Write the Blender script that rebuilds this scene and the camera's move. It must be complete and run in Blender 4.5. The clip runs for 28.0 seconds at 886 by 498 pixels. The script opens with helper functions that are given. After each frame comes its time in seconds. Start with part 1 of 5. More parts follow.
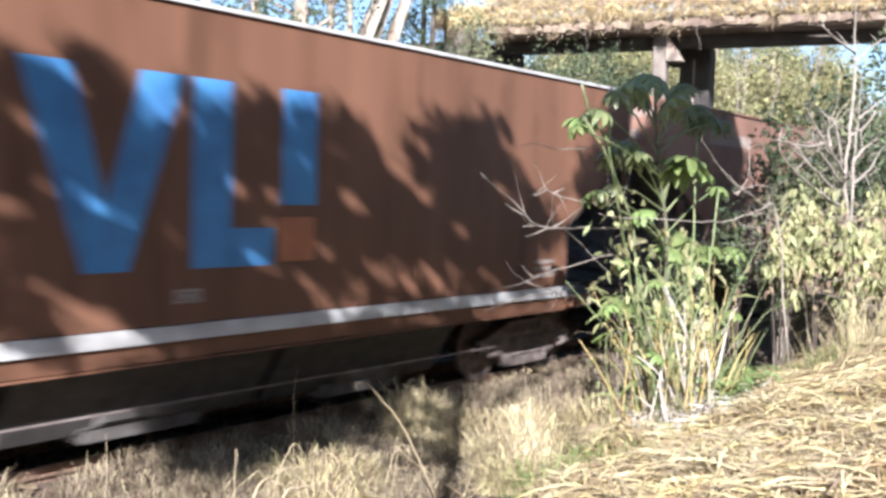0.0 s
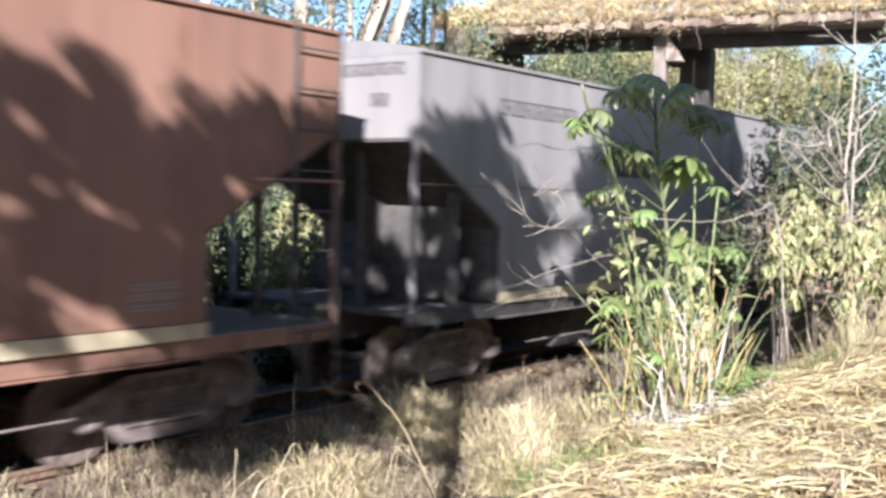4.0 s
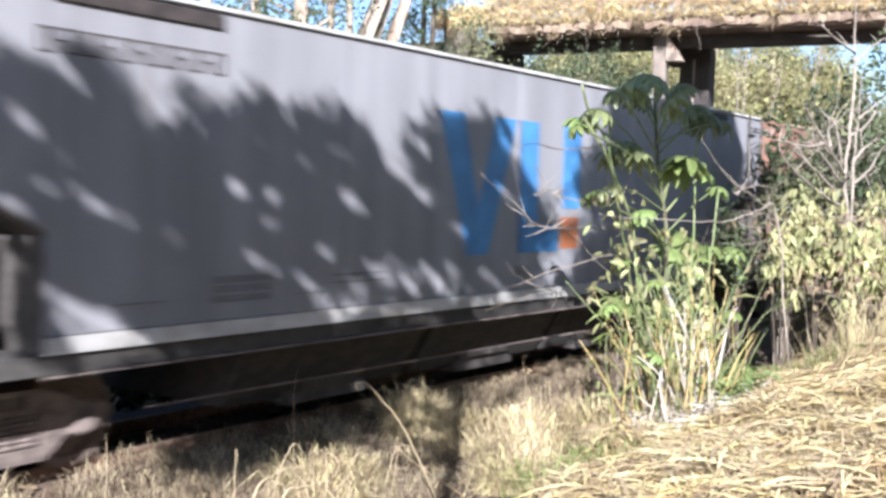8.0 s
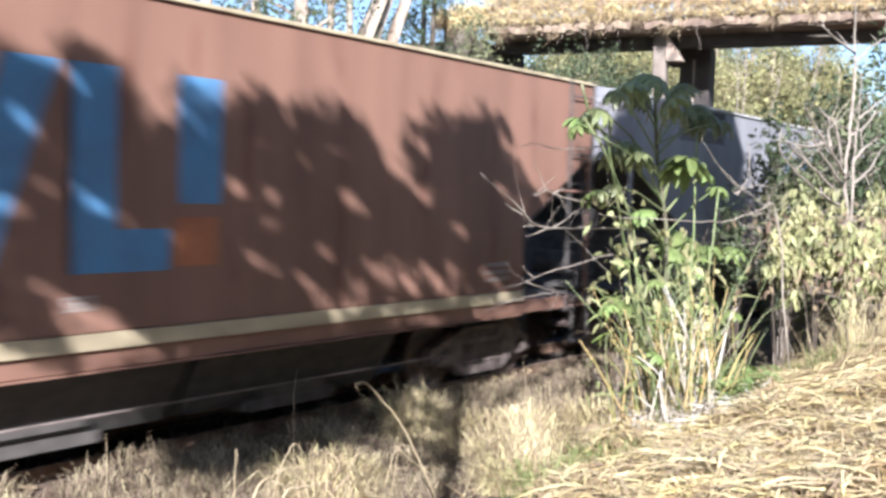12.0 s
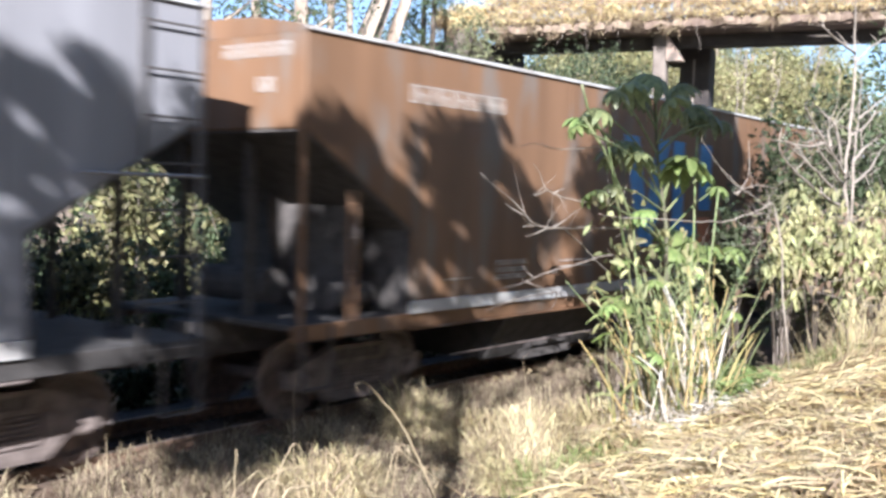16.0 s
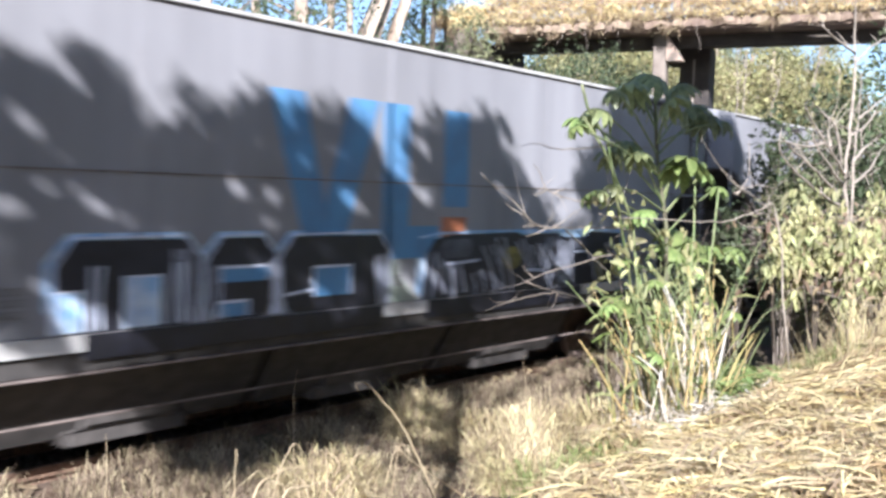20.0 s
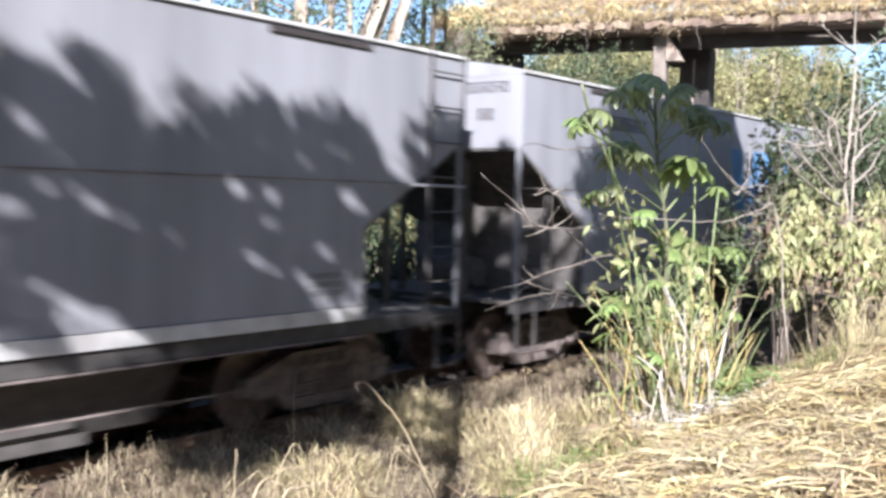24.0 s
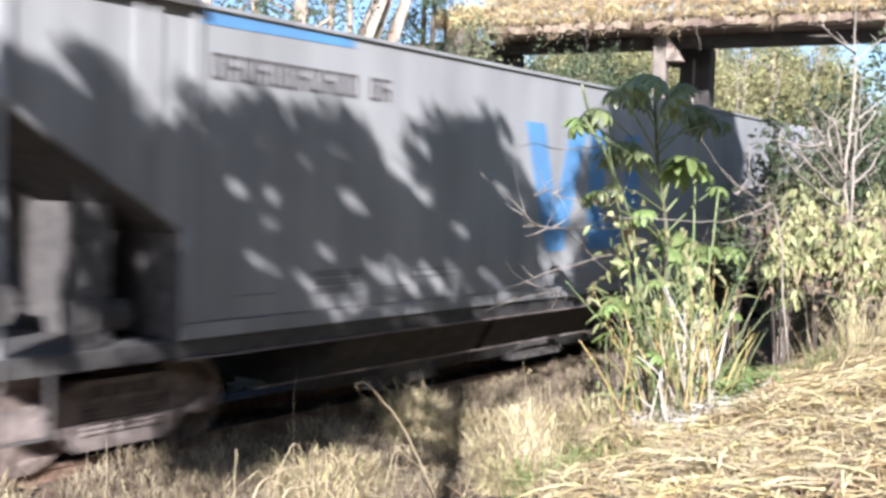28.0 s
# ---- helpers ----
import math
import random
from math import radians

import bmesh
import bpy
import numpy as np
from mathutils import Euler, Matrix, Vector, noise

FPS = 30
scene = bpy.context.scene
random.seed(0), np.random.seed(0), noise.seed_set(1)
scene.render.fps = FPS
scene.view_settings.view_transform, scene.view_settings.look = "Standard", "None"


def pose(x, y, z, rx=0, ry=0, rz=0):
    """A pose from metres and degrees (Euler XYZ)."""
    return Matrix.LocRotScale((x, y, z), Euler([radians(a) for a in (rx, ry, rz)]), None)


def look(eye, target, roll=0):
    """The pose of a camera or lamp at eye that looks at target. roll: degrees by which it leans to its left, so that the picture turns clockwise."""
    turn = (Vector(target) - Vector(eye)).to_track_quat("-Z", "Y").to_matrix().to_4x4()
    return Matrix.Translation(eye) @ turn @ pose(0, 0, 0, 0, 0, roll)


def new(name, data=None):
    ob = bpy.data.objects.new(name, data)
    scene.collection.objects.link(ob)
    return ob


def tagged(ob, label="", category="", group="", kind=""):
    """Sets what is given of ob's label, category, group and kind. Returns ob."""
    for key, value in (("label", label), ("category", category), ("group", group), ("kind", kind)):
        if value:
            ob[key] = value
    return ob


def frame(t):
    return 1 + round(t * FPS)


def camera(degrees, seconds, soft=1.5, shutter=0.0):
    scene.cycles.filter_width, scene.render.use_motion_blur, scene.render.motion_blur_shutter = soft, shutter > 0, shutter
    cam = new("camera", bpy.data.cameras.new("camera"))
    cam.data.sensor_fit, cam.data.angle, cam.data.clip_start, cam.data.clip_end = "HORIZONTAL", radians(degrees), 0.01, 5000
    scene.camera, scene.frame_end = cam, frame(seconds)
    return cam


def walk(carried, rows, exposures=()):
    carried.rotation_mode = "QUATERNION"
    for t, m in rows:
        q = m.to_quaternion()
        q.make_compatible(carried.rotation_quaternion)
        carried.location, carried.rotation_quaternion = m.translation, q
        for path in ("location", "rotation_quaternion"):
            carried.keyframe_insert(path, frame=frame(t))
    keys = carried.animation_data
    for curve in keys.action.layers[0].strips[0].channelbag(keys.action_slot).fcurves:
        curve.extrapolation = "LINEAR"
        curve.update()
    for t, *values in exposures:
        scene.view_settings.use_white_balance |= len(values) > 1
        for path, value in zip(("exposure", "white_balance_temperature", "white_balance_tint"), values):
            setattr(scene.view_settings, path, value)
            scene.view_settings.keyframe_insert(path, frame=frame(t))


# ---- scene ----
cam = camera(45.93, 28.0, soft=3.1, shutter=0.75)
EYE = pose(0.0, 0.0, 2.5, 87.13, -1.487, -52.606)
walk(cam, [(0.0, EYE), (28.0, EYE)],
     [(0.0, 1.76, 5650, 14), (17.0, 1.75, 5650, 14), (21.0, 1.75, 5650, 14), (28.0, 1.70, 5650, 14)])

# ---- light ----
SUN_TO = Vector((-1.0, -0.65, 0.62)).normalized()
world = bpy.data.worlds.new("sky")
scene.world = world
world.use_nodes = True
wt = world.node_tree
sky = wt.nodes.new("ShaderNodeTexSky")
sky.sky_type = 'NISHITA'
sky.sun_disc = False
sky.sun_elevation = math.asin(SUN_TO.z)
sky.sun_rotation = math.atan2(SUN_TO.x, SUN_TO.y)
sky.altitude = 900
sky.air_density, sky.dust_density, sky.ozone_density = 1.0, 0.9, 1.0
wt.nodes["Background"].inputs["Strength"].default_value = 0.060
wt.links.new(sky.outputs[0], wt.nodes["Background"].inputs["Color"])
sun = new("sun", bpy.data.lights.new("sun", 'SUN'))
sun.data.energy, sun.data.angle, sun.data.color = 4.25, radians(0.53), (1.0, 0.95, 0.875)
sun.matrix_world = look(SUN_TO * 60, (0, 0, 0))

# ---- materials ----
def material(name, base, second=None, scale=6.0, rough=0.8, metal=0.0, bump=0.15, fine=60.0, stretch=(1, 1, 1), island=0.0,
             obj=0.0, third=None, third_scale=1.2, third_at=0.62, coords="Object", translucent=0.0):
    m = bpy.data.materials.new(name)
    m.use_nodes = True
    nt = m.node_tree
    n, l = nt.nodes, nt.links
    bsdf = n["Principled BSDF"]
    bsdf.inputs["Roughness"].default_value = rough
    bsdf.inputs["Metallic"].default_value = metal
    tc = n.new("ShaderNodeTexCoord")
    mp = n.new("ShaderNodeMapping")
    mp.inputs["Scale"].default_value = stretch
    l.new(tc.outputs[coords], mp.inputs[0])
    big = n.new("ShaderNodeTexNoise")
    big.inputs["Scale"].default_value, big.inputs["Detail"].default_value = scale, 6
    l.new(mp.outputs[0], big.inputs["Vector"])
    ramp = n.new("ShaderNodeValToRGB")
    second = second or [c * 0.7 for c in base]
    ramp.color_ramp.elements[0].color, ramp.color_ramp.elements[1].color = (*second, 1), (*base, 1)
    ramp.color_ramp.elements[0].position, ramp.color_ramp.elements[1].position = 0.35, 0.62
    l.new(big.outputs["Fac"], ramp.inputs[0])
    out = ramp.outputs[0]
    if third:
        pat = n.new("ShaderNodeTexNoise")
        pat.inputs["Scale"].default_value, pat.inputs["Detail"].default_value = third_scale, 8
        l.new(mp.outputs[0], pat.inputs["Vector"])
        cut = n.new("ShaderNodeMapRange")
        cut.inputs[1].default_value, cut.inputs[2].default_value = third_at, third_at + 0.12
        l.new(pat.outputs["Fac"], cut.inputs[0])
        mix = n.new("ShaderNodeMixRGB")
        mix.inputs[2].default_value = (*third, 1)
        l.new(cut.outputs[0], mix.inputs[0]), l.new(out, mix.inputs[1])
        out = mix.outputs[0]
    if island or obj:
        hsv = n.new("ShaderNodeHueSaturation")
        rnd = n.new("ShaderNodeNewGeometry").outputs["Random Per Island"] if island else n.new("ShaderNodeObjectInfo").outputs["Random"]
        amt = island or obj
        mr = n.new("ShaderNodeMapRange")
        mr.inputs[3].default_value, mr.inputs[4].default_value = 1 - amt, 1 + amt
        l.new(rnd, mr.inputs[0]), l.new(mr.outputs[0], hsv.inputs["Value"])
        mh = n.new("ShaderNodeMapRange")
        mh.inputs[3].default_value, mh.inputs[4].default_value = 0.5 - 0.05 * amt, 0.5 + 0.05 * amt
        l.new(rnd, mh.inputs[0]), l.new(mh.outputs[0], hsv.inputs["Hue"])
        l.new(out, hsv.inputs["Color"])
        out = hsv.outputs[0]
    l.new(out, bsdf.inputs["Base Color"])
    if bump:
        small = n.new("ShaderNodeTexNoise")
        small.inputs["Scale"].default_value, small.inputs["Detail"].default_value = fine, 4
        l.new(mp.outputs[0], small.inputs["Vector"])
        bp = n.new("ShaderNodeBump")
        bp.inputs["Strength"].default_value, bp.inputs["Distance"].default_value = bump, 0.02
        l.new(small.outputs["Fac"], bp.inputs["Height"])
        l.new(bp.outputs[0], bsdf.inputs["Normal"])
    if translucent:
        tr = n.new("ShaderNodeBsdfTranslucent")
        l.new(out, tr.inputs["Color"])
        mx = n.new("ShaderNodeMixShader")
        mx.inputs[0].default_value = translucent
        l.new(bsdf.outputs[0], mx.inputs[1]), l.new(tr.outputs[0], mx.inputs[2])
        l.new(mx.outputs[0], n["Material Output"].inputs["Surface"])
    return m


def wagon_paint(name, base, rust, amount):
    m = material(name, base, [c * 0.82 for c in base], scale=1.4, rough=0.55, bump=0.06, fine=25,
                    stretch=(1, 1, 0.25), third=rust, third_scale=2.2, third_at=amount)
    n, l = m.node_tree.nodes, m.node_tree.links
    bsdf = n["Principled BSDF"]
    bsdf.inputs["Specular IOR Level"].default_value = 0.25
    # each wagon its own stains, and faint upright streaks of dust
    mp = n["Mapping"]
    info, wide = n.new("ShaderNodeObjectInfo"), n.new("ShaderNodeVectorMath")
    wide.operation = 'SCALE'
    wide.inputs[0].default_value, wide.inputs["Scale"].default_value = (37.0, 5.0, 11.0), 1.0
    l.new(info.outputs["Random"], wide.inputs["Scale"]), l.new(wide.outputs[0], mp.inputs["Location"])
    tall = n.new("ShaderNodeMapping")
    tall.inputs["Scale"].default_value = (1.0, 1.0, 0.12)
    l.new(mp.outputs[0], tall.inputs[0])
    streak = n.new("ShaderNodeTexNoise")
    streak.inputs["Scale"].default_value, streak.inputs["Detail"].default_value = 2.6, 5
    l.new(tall.outputs[0], streak.inputs["Vector"])
    span = n.new("ShaderNodeMapRange")
    span.inputs[1].default_value, span.inputs[2].default_value = 0.3, 0.7
    span.inputs[3].default_value, span.inputs[4].default_value = 0.86, 1.10
    l.new(streak.outputs["Fac"], span.inputs[0])
    shade = n.new("ShaderNodeHueSaturation")
    l.new(bsdf.inputs["Base Color"].links[0].from_socket, shade.inputs["Color"])
    l.new(span.outputs[0], shade.inputs["Value"]), l.new(shade.outputs[0], bsdf.inputs["Base Color"])
    return m


PAINT = {
    "brown": wagon_paint("brown wagon paint", (0.195, 0.094, 0.056), (0.120, 0.058, 0.034), 0.56),
    "red": wagon_paint("red oxide wagon paint", (0.285, 0.158, 0.113), (0.19, 0.09, 0.064), 0.60),
    "orange": wagon_paint("orange oxide wagon paint", (0.224, 0.126, 0.070), (0.19, 0.15, 0.12), 0.52),
    "grey": wagon_paint("dull grey wagon paint", (0.29, 0.264, 0.249), (0.197, 0.162, 0.139), 0.66),
    "light": wagon_paint("light grey wagon paint", (0.312, 0.304, 0.317), (0.236, 0.210, 0.205), 0.68),
    "white": wagon_paint("off-white wagon paint", (0.33, 0.32, 0.31), (0.25, 0.21, 0.19), 0.68),
}
M_blue = material("blue emblem paint", (0.085, 0.265, 0.53), (0.065, 0.19, 0.41), 3, 0.5, bump=0.04)
M_pale_blue = material("faded blue emblem paint", (0.11, 0.27, 0.48), (0.11, 0.22, 0.38), 3, 0.6, bump=0.04)
M_faint_blue = material("dust-covered blue emblem paint", (0.165, 0.235, 0.335), (0.20, 0.225, 0.27), 3, 0.65, bump=0.04)
M_orange = material("orange emblem paint", (0.50, 0.18, 0.075), (0.38, 0.13, 0.06), 3, 0.5, bump=0.04)
M_stripe = material("white stripe paint", (0.62, 0.60, 0.57), (0.42, 0.39, 0.36), 4, 0.6, bump=0.05)
M_cream = material("cream stripe paint", (0.55, 0.45, 0.29), (0.38, 0.31, 0.2), 4, 0.6, bump=0.05)
M_mark_light = material("white stencil paint", (0.46, 0.43, 0.39), (0.3, 0.27, 0.24), 8, 0.7, bump=0)
M_mark_dark = material("dark stencil paint", (0.035, 0.028, 0.026), (0.07, 0.055, 0.05), 8, 0.7, bump=0)
M_mark_faint = material("faded grey stencil paint", (0.15, 0.145, 0.15), (0.2, 0.19, 0.19), 8, 0.7, bump=0)
M_steel = material("grimy steel, also used for shade", (0.110, 0.096, 0.087), (0.066, 0.058, 0.053), 7, 0.9, 0.0, 0.25, 40)
# Grime, with the shade on platforms and underframe put into the colour.
M_grime_shade = material("black grime, deepened for shade", (0.078, 0.070, 0.064), (0.048, 0.043, 0.040), 7, 0.85, 0, 0.25, 40)
M_bogie = material("dusty grey-brown bogie casting", (0.25, 0.20, 0.175), (0.12, 0.095, 0.083), 8, 0.85, 0, 0.25, 50)
M_spray_green = material("pale green overspray", (0.42, 0.47, 0.38), (0.33, 0.34, 0.30), 3, 0.6, bump=0)
M_wheel = material("worn wheel steel", (0.27, 0.205, 0.17), (0.14, 0.105, 0.09), 9, 0.6, 0.2, 0.1, 60)
M_graffiti = material("black spray paint", (0.012, 0.012, 0.016), (0.02, 0.02, 0.03), 6, 0.5, bump=0)
M_spray_white = material("white spray paint", (0.72, 0.76, 0.85), (0.6, 0.64, 0.75), 6, 0.6, bump=0)
M_spray_lilac = material("lilac-grey spray paint", (0.62, 0.65, 0.74), (0.40, 0.42, 0.50), 6, 0.6, bump=0)
M_spray_grey = material("dark grey spray paint", (0.10, 0.105, 0.125), (0.06, 0.062, 0.075), 6, 0.6, bump=0)
M_spray_blue = material("pale blue spray paint", (0.25, 0.45, 0.70), (0.6, 0.7, 0.8), 5, 0.6, bump=0)
M_rail = material("rusty rail steel", (0.27, 0.17, 0.115), (0.15, 0.095, 0.065), 12, 0.7, 0.2, 0.2, 60)
M_railtop = material("worn rail head", (0.34, 0.27, 0.22), (0.22, 0.16, 0.12), 12, 0.55, 0.4, 0.05, 60)
M_sleeper = material("weathered sleeper wood", (0.14, 0.10, 0.075), (0.07, 0.05, 0.04), 5, 0.9, 0, 0.4, 40, (0.3, 3, 3), obj=0.25)
# Stone and gravel colours hold the shade under the train.
M_stone = material("ballast stone darkened for shade", (0.10, 0.08, 0.068), (0.06, 0.048, 0.04), 9, 0.9, 0, 0.3, 40, island=0.35)
M_bed = material("gravel darkened for shade", (0.11, 0.094, 0.08), (0.06, 0.051, 0.044), 14, 0.95, 0, 0.8, 30)
M_soil = material("dry brown soil", (0.165, 0.112, 0.075), (0.08, 0.055, 0.038), 1.6, 0.95, 0, 0.8, 14, third=(0.12, 0.11, 0.05), third_scale=0.5, third_at=0.47)
M_concrete = material("stained concrete", (0.46, 0.35, 0.275), (0.28, 0.20, 0.155), 1.5, 0.9, 0, 0.3, 20, third=(0.12, 0.10, 0.08), third_scale=1.1, third_at=0.58)
M_rubble = material("dusty tan rubble", (0.33, 0.25, 0.18), (0.2, 0.145, 0.10), 2.5, 0.95, 0, 0.4, 20, obj=0.3)
# Darker than M_concrete: holds the deck's shade on the columns.
M_pier = material("grey-brown concrete, weathered and shade-darkened", (0.23, 0.19, 0.155), (0.14, 0.11, 0.09), 1.5, 0.95, 0, 0.3, 20)
M_straw = material("dry straw", (0.58, 0.475, 0.285), (0.45, 0.325, 0.15), 2.5, 0.75, 0, 0, island=0.5, translucent=0.15)
M_oldstraw = material("matted old straw", (0.50, 0.365, 0.17), (0.31, 0.21, 0.088), 2.5, 0.85, 0, 0, island=0.45, translucent=0.1)
M_tuft = material("pale dry grass", (0.58, 0.47, 0.29), (0.33, 0.26, 0.13), 1.8, 0.75, 0, 0, island=0.55, translucent=0.25)
M_fern = material("fresh green fern", (0.31, 0.38, 0.15), (0.20, 0.27, 0.09), 3, 0.55, 0, 0, island=0.3, translucent=0.3)
M_green = material("green grass blade", (0.19, 0.25, 0.07), (0.30, 0.31, 0.13), 2.5, 0.6, 0, 0, island=0.3, translucent=0.3)
M_bleach = material("bleached dead stalk", (0.64, 0.60, 0.53), (0.47, 0.41, 0.33), 4, 0.7, 0, 0.1, 40)
M_stalk = material("yellow cane stalk", (0.57, 0.40, 0.17), (0.42, 0.34, 0.13), 5, 0.6, 0, 0.1, 40)
M_litter = material("dull dry grass", (0.34, 0.265, 0.175), (0.17, 0.125, 0.078), 1.8, 0.85, 0, 0, island=0.6, translucent=0.15)
# The shade below the deck and in the kerb gaps is in this colour.
M_shade_concrete = material("concrete darkened for shade", (0.075, 0.062, 0.052), (0.04, 0.033, 0.03), 1.5, 0.95, 0, 0.3, 20)
M_yellow = material("dull yellow spray paint", (0.28, 0.24, 0.05), (0.2, 0.17, 0.05), 6, 0.6, bump=0)
M_drystalk = material("dry tan stalk", (0.50, 0.40, 0.25), (0.36, 0.27, 0.16), 5, 0.7, 0, 0.1, 40)
M_deadblade = material("bleached dead blade", (0.64, 0.60, 0.53), (0.47, 0.39, 0.27), 4, 0.7, 0, 0, obj=0.2, translucent=0.2)
M_fanblade = material("yellow-green cane blade", (0.37, 0.36, 0.12), (0.52, 0.42, 0.19), 3, 0.6, 0, 0, obj=0.3, translucent=0.3)
M_greenstem = material("green plant stem", (0.15, 0.20, 0.075), (0.24, 0.25, 0.12), 5, 0.6, 0, 0.1, 40)
M_oldstem = material("brown-green sapling bark", (0.15, 0.15, 0.085), (0.10, 0.085, 0.055), 5, 0.7, 0, 0.2, 40)
M_leaf = material("broad green leaf", (0.285, 0.305, 0.135), (0.15, 0.175, 0.075), 5, 0.38, 0, 0.15, 30, obj=0.3, translucent=0.3)
M_leaf_light = material("bright lime leaf", (0.28, 0.345, 0.115), (0.17, 0.24, 0.075), 5, 0.5, 0, 0.15, 30, obj=0.2, translucent=0.35)
M_deadleaf = material("brown dead leaf", (0.27, 0.195, 0.12), (0.165, 0.115, 0.07), 1.5, 0.8, 0, 0, island=0.45, translucent=0.15)
M_bush = material("pale sunlit bush leaf", (0.45, 0.41, 0.205), (0.23, 0.245, 0.105), 1.5, 0.6, 0, 0, island=0.4, translucent=0.3)
M_darkleaf = material("dark hedge leaf", (0.075, 0.092, 0.04), (0.045, 0.058, 0.027), 1.0, 0.6, 0, 0, island=0.5, translucent=0.25)
M_treeleaf = material("olive tree leaf", (0.14, 0.165, 0.08), (0.075, 0.10, 0.045), 0.5, 0.6, 0, 0, island=0.5, translucent=0.3)
M_yellowleaf = material("yellowing bank leaf", (0.37, 0.325, 0.155), (0.205, 0.20, 0.09), 0.4, 0.6, 0, 0, island=0.45, translucent=0.3)
M_olive = material("pale olive leaf", (0.25, 0.25, 0.125), (0.135, 0.145, 0.07), 0.8, 0.6, 0, 0, island=0.45, translucent=0.3)
M_autumn = material("dead creeper leaf", (0.74, 0.59, 0.33), (0.48, 0.36, 0.19), 0.8, 0.8, 0, 0, island=0.5, translucent=0.2)
M_bark = material("pale peeling bark", (0.44, 0.36, 0.275), (0.23, 0.17, 0.125), 3, 0.85, 0, 0.4, 18, (1, 1, 0.3))
M_darkbark = material("dark tree bark", (0.13, 0.10, 0.075), (0.07, 0.055, 0.04), 4, 0.9, 0, 0.4, 18, (1, 1, 0.3))
M_palebark = material("pale peeling twig bark", (0.41, 0.35, 0.285), (0.25, 0.205, 0.16), 6, 0.8, 0, 0.2, 40)
M_twig = material("grey bare twig", (0.30, 0.25, 0.205), (0.19, 0.15, 0.12), 6, 0.8, 0, 0.2, 40)


# ---- geometry helpers ----
class Geo:
    def __init__(self):
        self.v, self.f = [], []

    def box(self, x0, x1, y0, y1, z0, z1):
        b = len(self.v)
        self.v += [(x, y, z) for z in (z0, z1) for y in (y0, y1) for x in (x0, x1)]
        self.f += [tuple(b + i for i in q) for q in ((0, 2, 3, 1), (4, 5, 7, 6), (0, 1, 5, 4), (2, 6, 7, 3), (0, 4, 6, 2), (1, 3, 7, 5))]
        return self

    def prism(self, outline, y0, y1):
        """An outline in x and z, drawn out from y0 to y1."""
        b, n = len(self.v), len(outline)
        self.v += [(x, y, z) for y in (y0, y1) for x, z in outline]
        self.f += [tuple(b + i for i in range(n)), tuple(b + n + i for i in reversed(range(n)))]
        self.f += [(b + i, b + n + i, b + n + (i + 1) % n, b + (i + 1) % n) for i in range(n)]
        return self

    def tube(self, path, radii, n=6, caps=True):
        b = len(self.v)
        pts = [Vector(p) for p in path]
        for i, p in enumerate(pts):
            d = (pts[min(i + 1, len(pts) - 1)] - pts[max(i - 1, 0)]).normalized()
            u = d.cross(Vector((0.12, 0.2, 1.0)) if abs(d.z) < 0.95 else Vector((1, 0.1, 0))).normalized()
            w = d.cross(u)
            r = radii[i] if not isinstance(radii, float) else radii
            self.v += [tuple(p + r * (math.cos(2 * math.pi * k / n) * u + math.sin(2 * math.pi * k / n) * w)) for k in range(n)]
        for i in range(len(pts) - 1):
            a = b + i * n
            self.f += [(a + k, a + (k + 1) % n, a + n + (k + 1) % n, a + n + k) for k in range(n)]
        if caps:
            self.f += [tuple(b + k for k in reversed(range(n))), tuple(b + (len(pts) - 1) * n + k for k in range(n))]
        return self

    def ribbon(self, path, widths, side):
        """A flat blade along the path; side is the direction of its width."""
        b = len(self.v)
        s = Vector(side).normalized()
        for p, w in zip(path, widths):
            p = Vector(p)
            self.v += [tuple(p - s * w / 2), tuple(p + s * w / 2)]
        self.f += [(b + 2 * i, b + 2 * i + 1, b + 2 * i + 3, b + 2 * i + 2) for i in range(len(path) - 1)]
        return self

    def wheel(self, x, y, z, profile, n=28):
        """A body of revolution about the y axis; profile rows are (radius, y)."""
        b, k = len(self.v), len(profile)
        for i in range(n):
            a = 2 * math.pi * i / n
            self.v += [(x + r * math.cos(a), y + dy, z + r * math.sin(a)) for r, dy in profile]
        for i in range(n):
            j = (i + 1) % n
            self.f += [(b + i * k + m, b + i * k + m + 1, b + j * k + m + 1, b + j * k + m) for m in range(k - 1)]
        return self

    def leaf(self, p, along, across, length, width):
        """A small folded leaf of two halves."""
        b = len(self.v)
        p, a, c = Vector(p), Vector(along), Vector(across)
        up = a.cross(c) * width * 0.25
        self.v += [tuple(p), tuple(p + a * length * 0.45 + c * width / 2 + up), tuple(p + a * length), tuple(p + a * length * 0.45 - c * width / 2 + up)]
        self.f += [(b, b + 1, b + 2), (b, b + 2, b + 3)]
        return self

    def broad_leaf(self, p, along, across, length, width):
        """A pointed oval leaf, folded along its rib and bent down."""
        b = len(self.v)
        p, a, c = Vector(p), Vector(along), Vector(across)
        up = a.cross(c)
        if up.z < 0:
            up = -up
        for t, w in ((0.0, 0.0), (0.3, 0.46), (0.65, 0.42), (1.0, 0.0)):
            m = p + a * length * t - Vector((0, 0, 0.22 * length * t * t))
            if w:
                e = up * width * 0.18
                self.v += [tuple(m - c * width * w + e), tuple(m), tuple(m + c * width * w + e)]
            else:
                self.v.append(tuple(m))
        self.f += [(b, b + 1, b + 2), (b, b + 2, b + 3), (b + 1, b + 4, b + 5, b + 2), (b + 2, b + 5, b + 6, b + 3), (b + 4, b + 7, b + 5), (b + 5, b + 7, b + 6)]
        return self

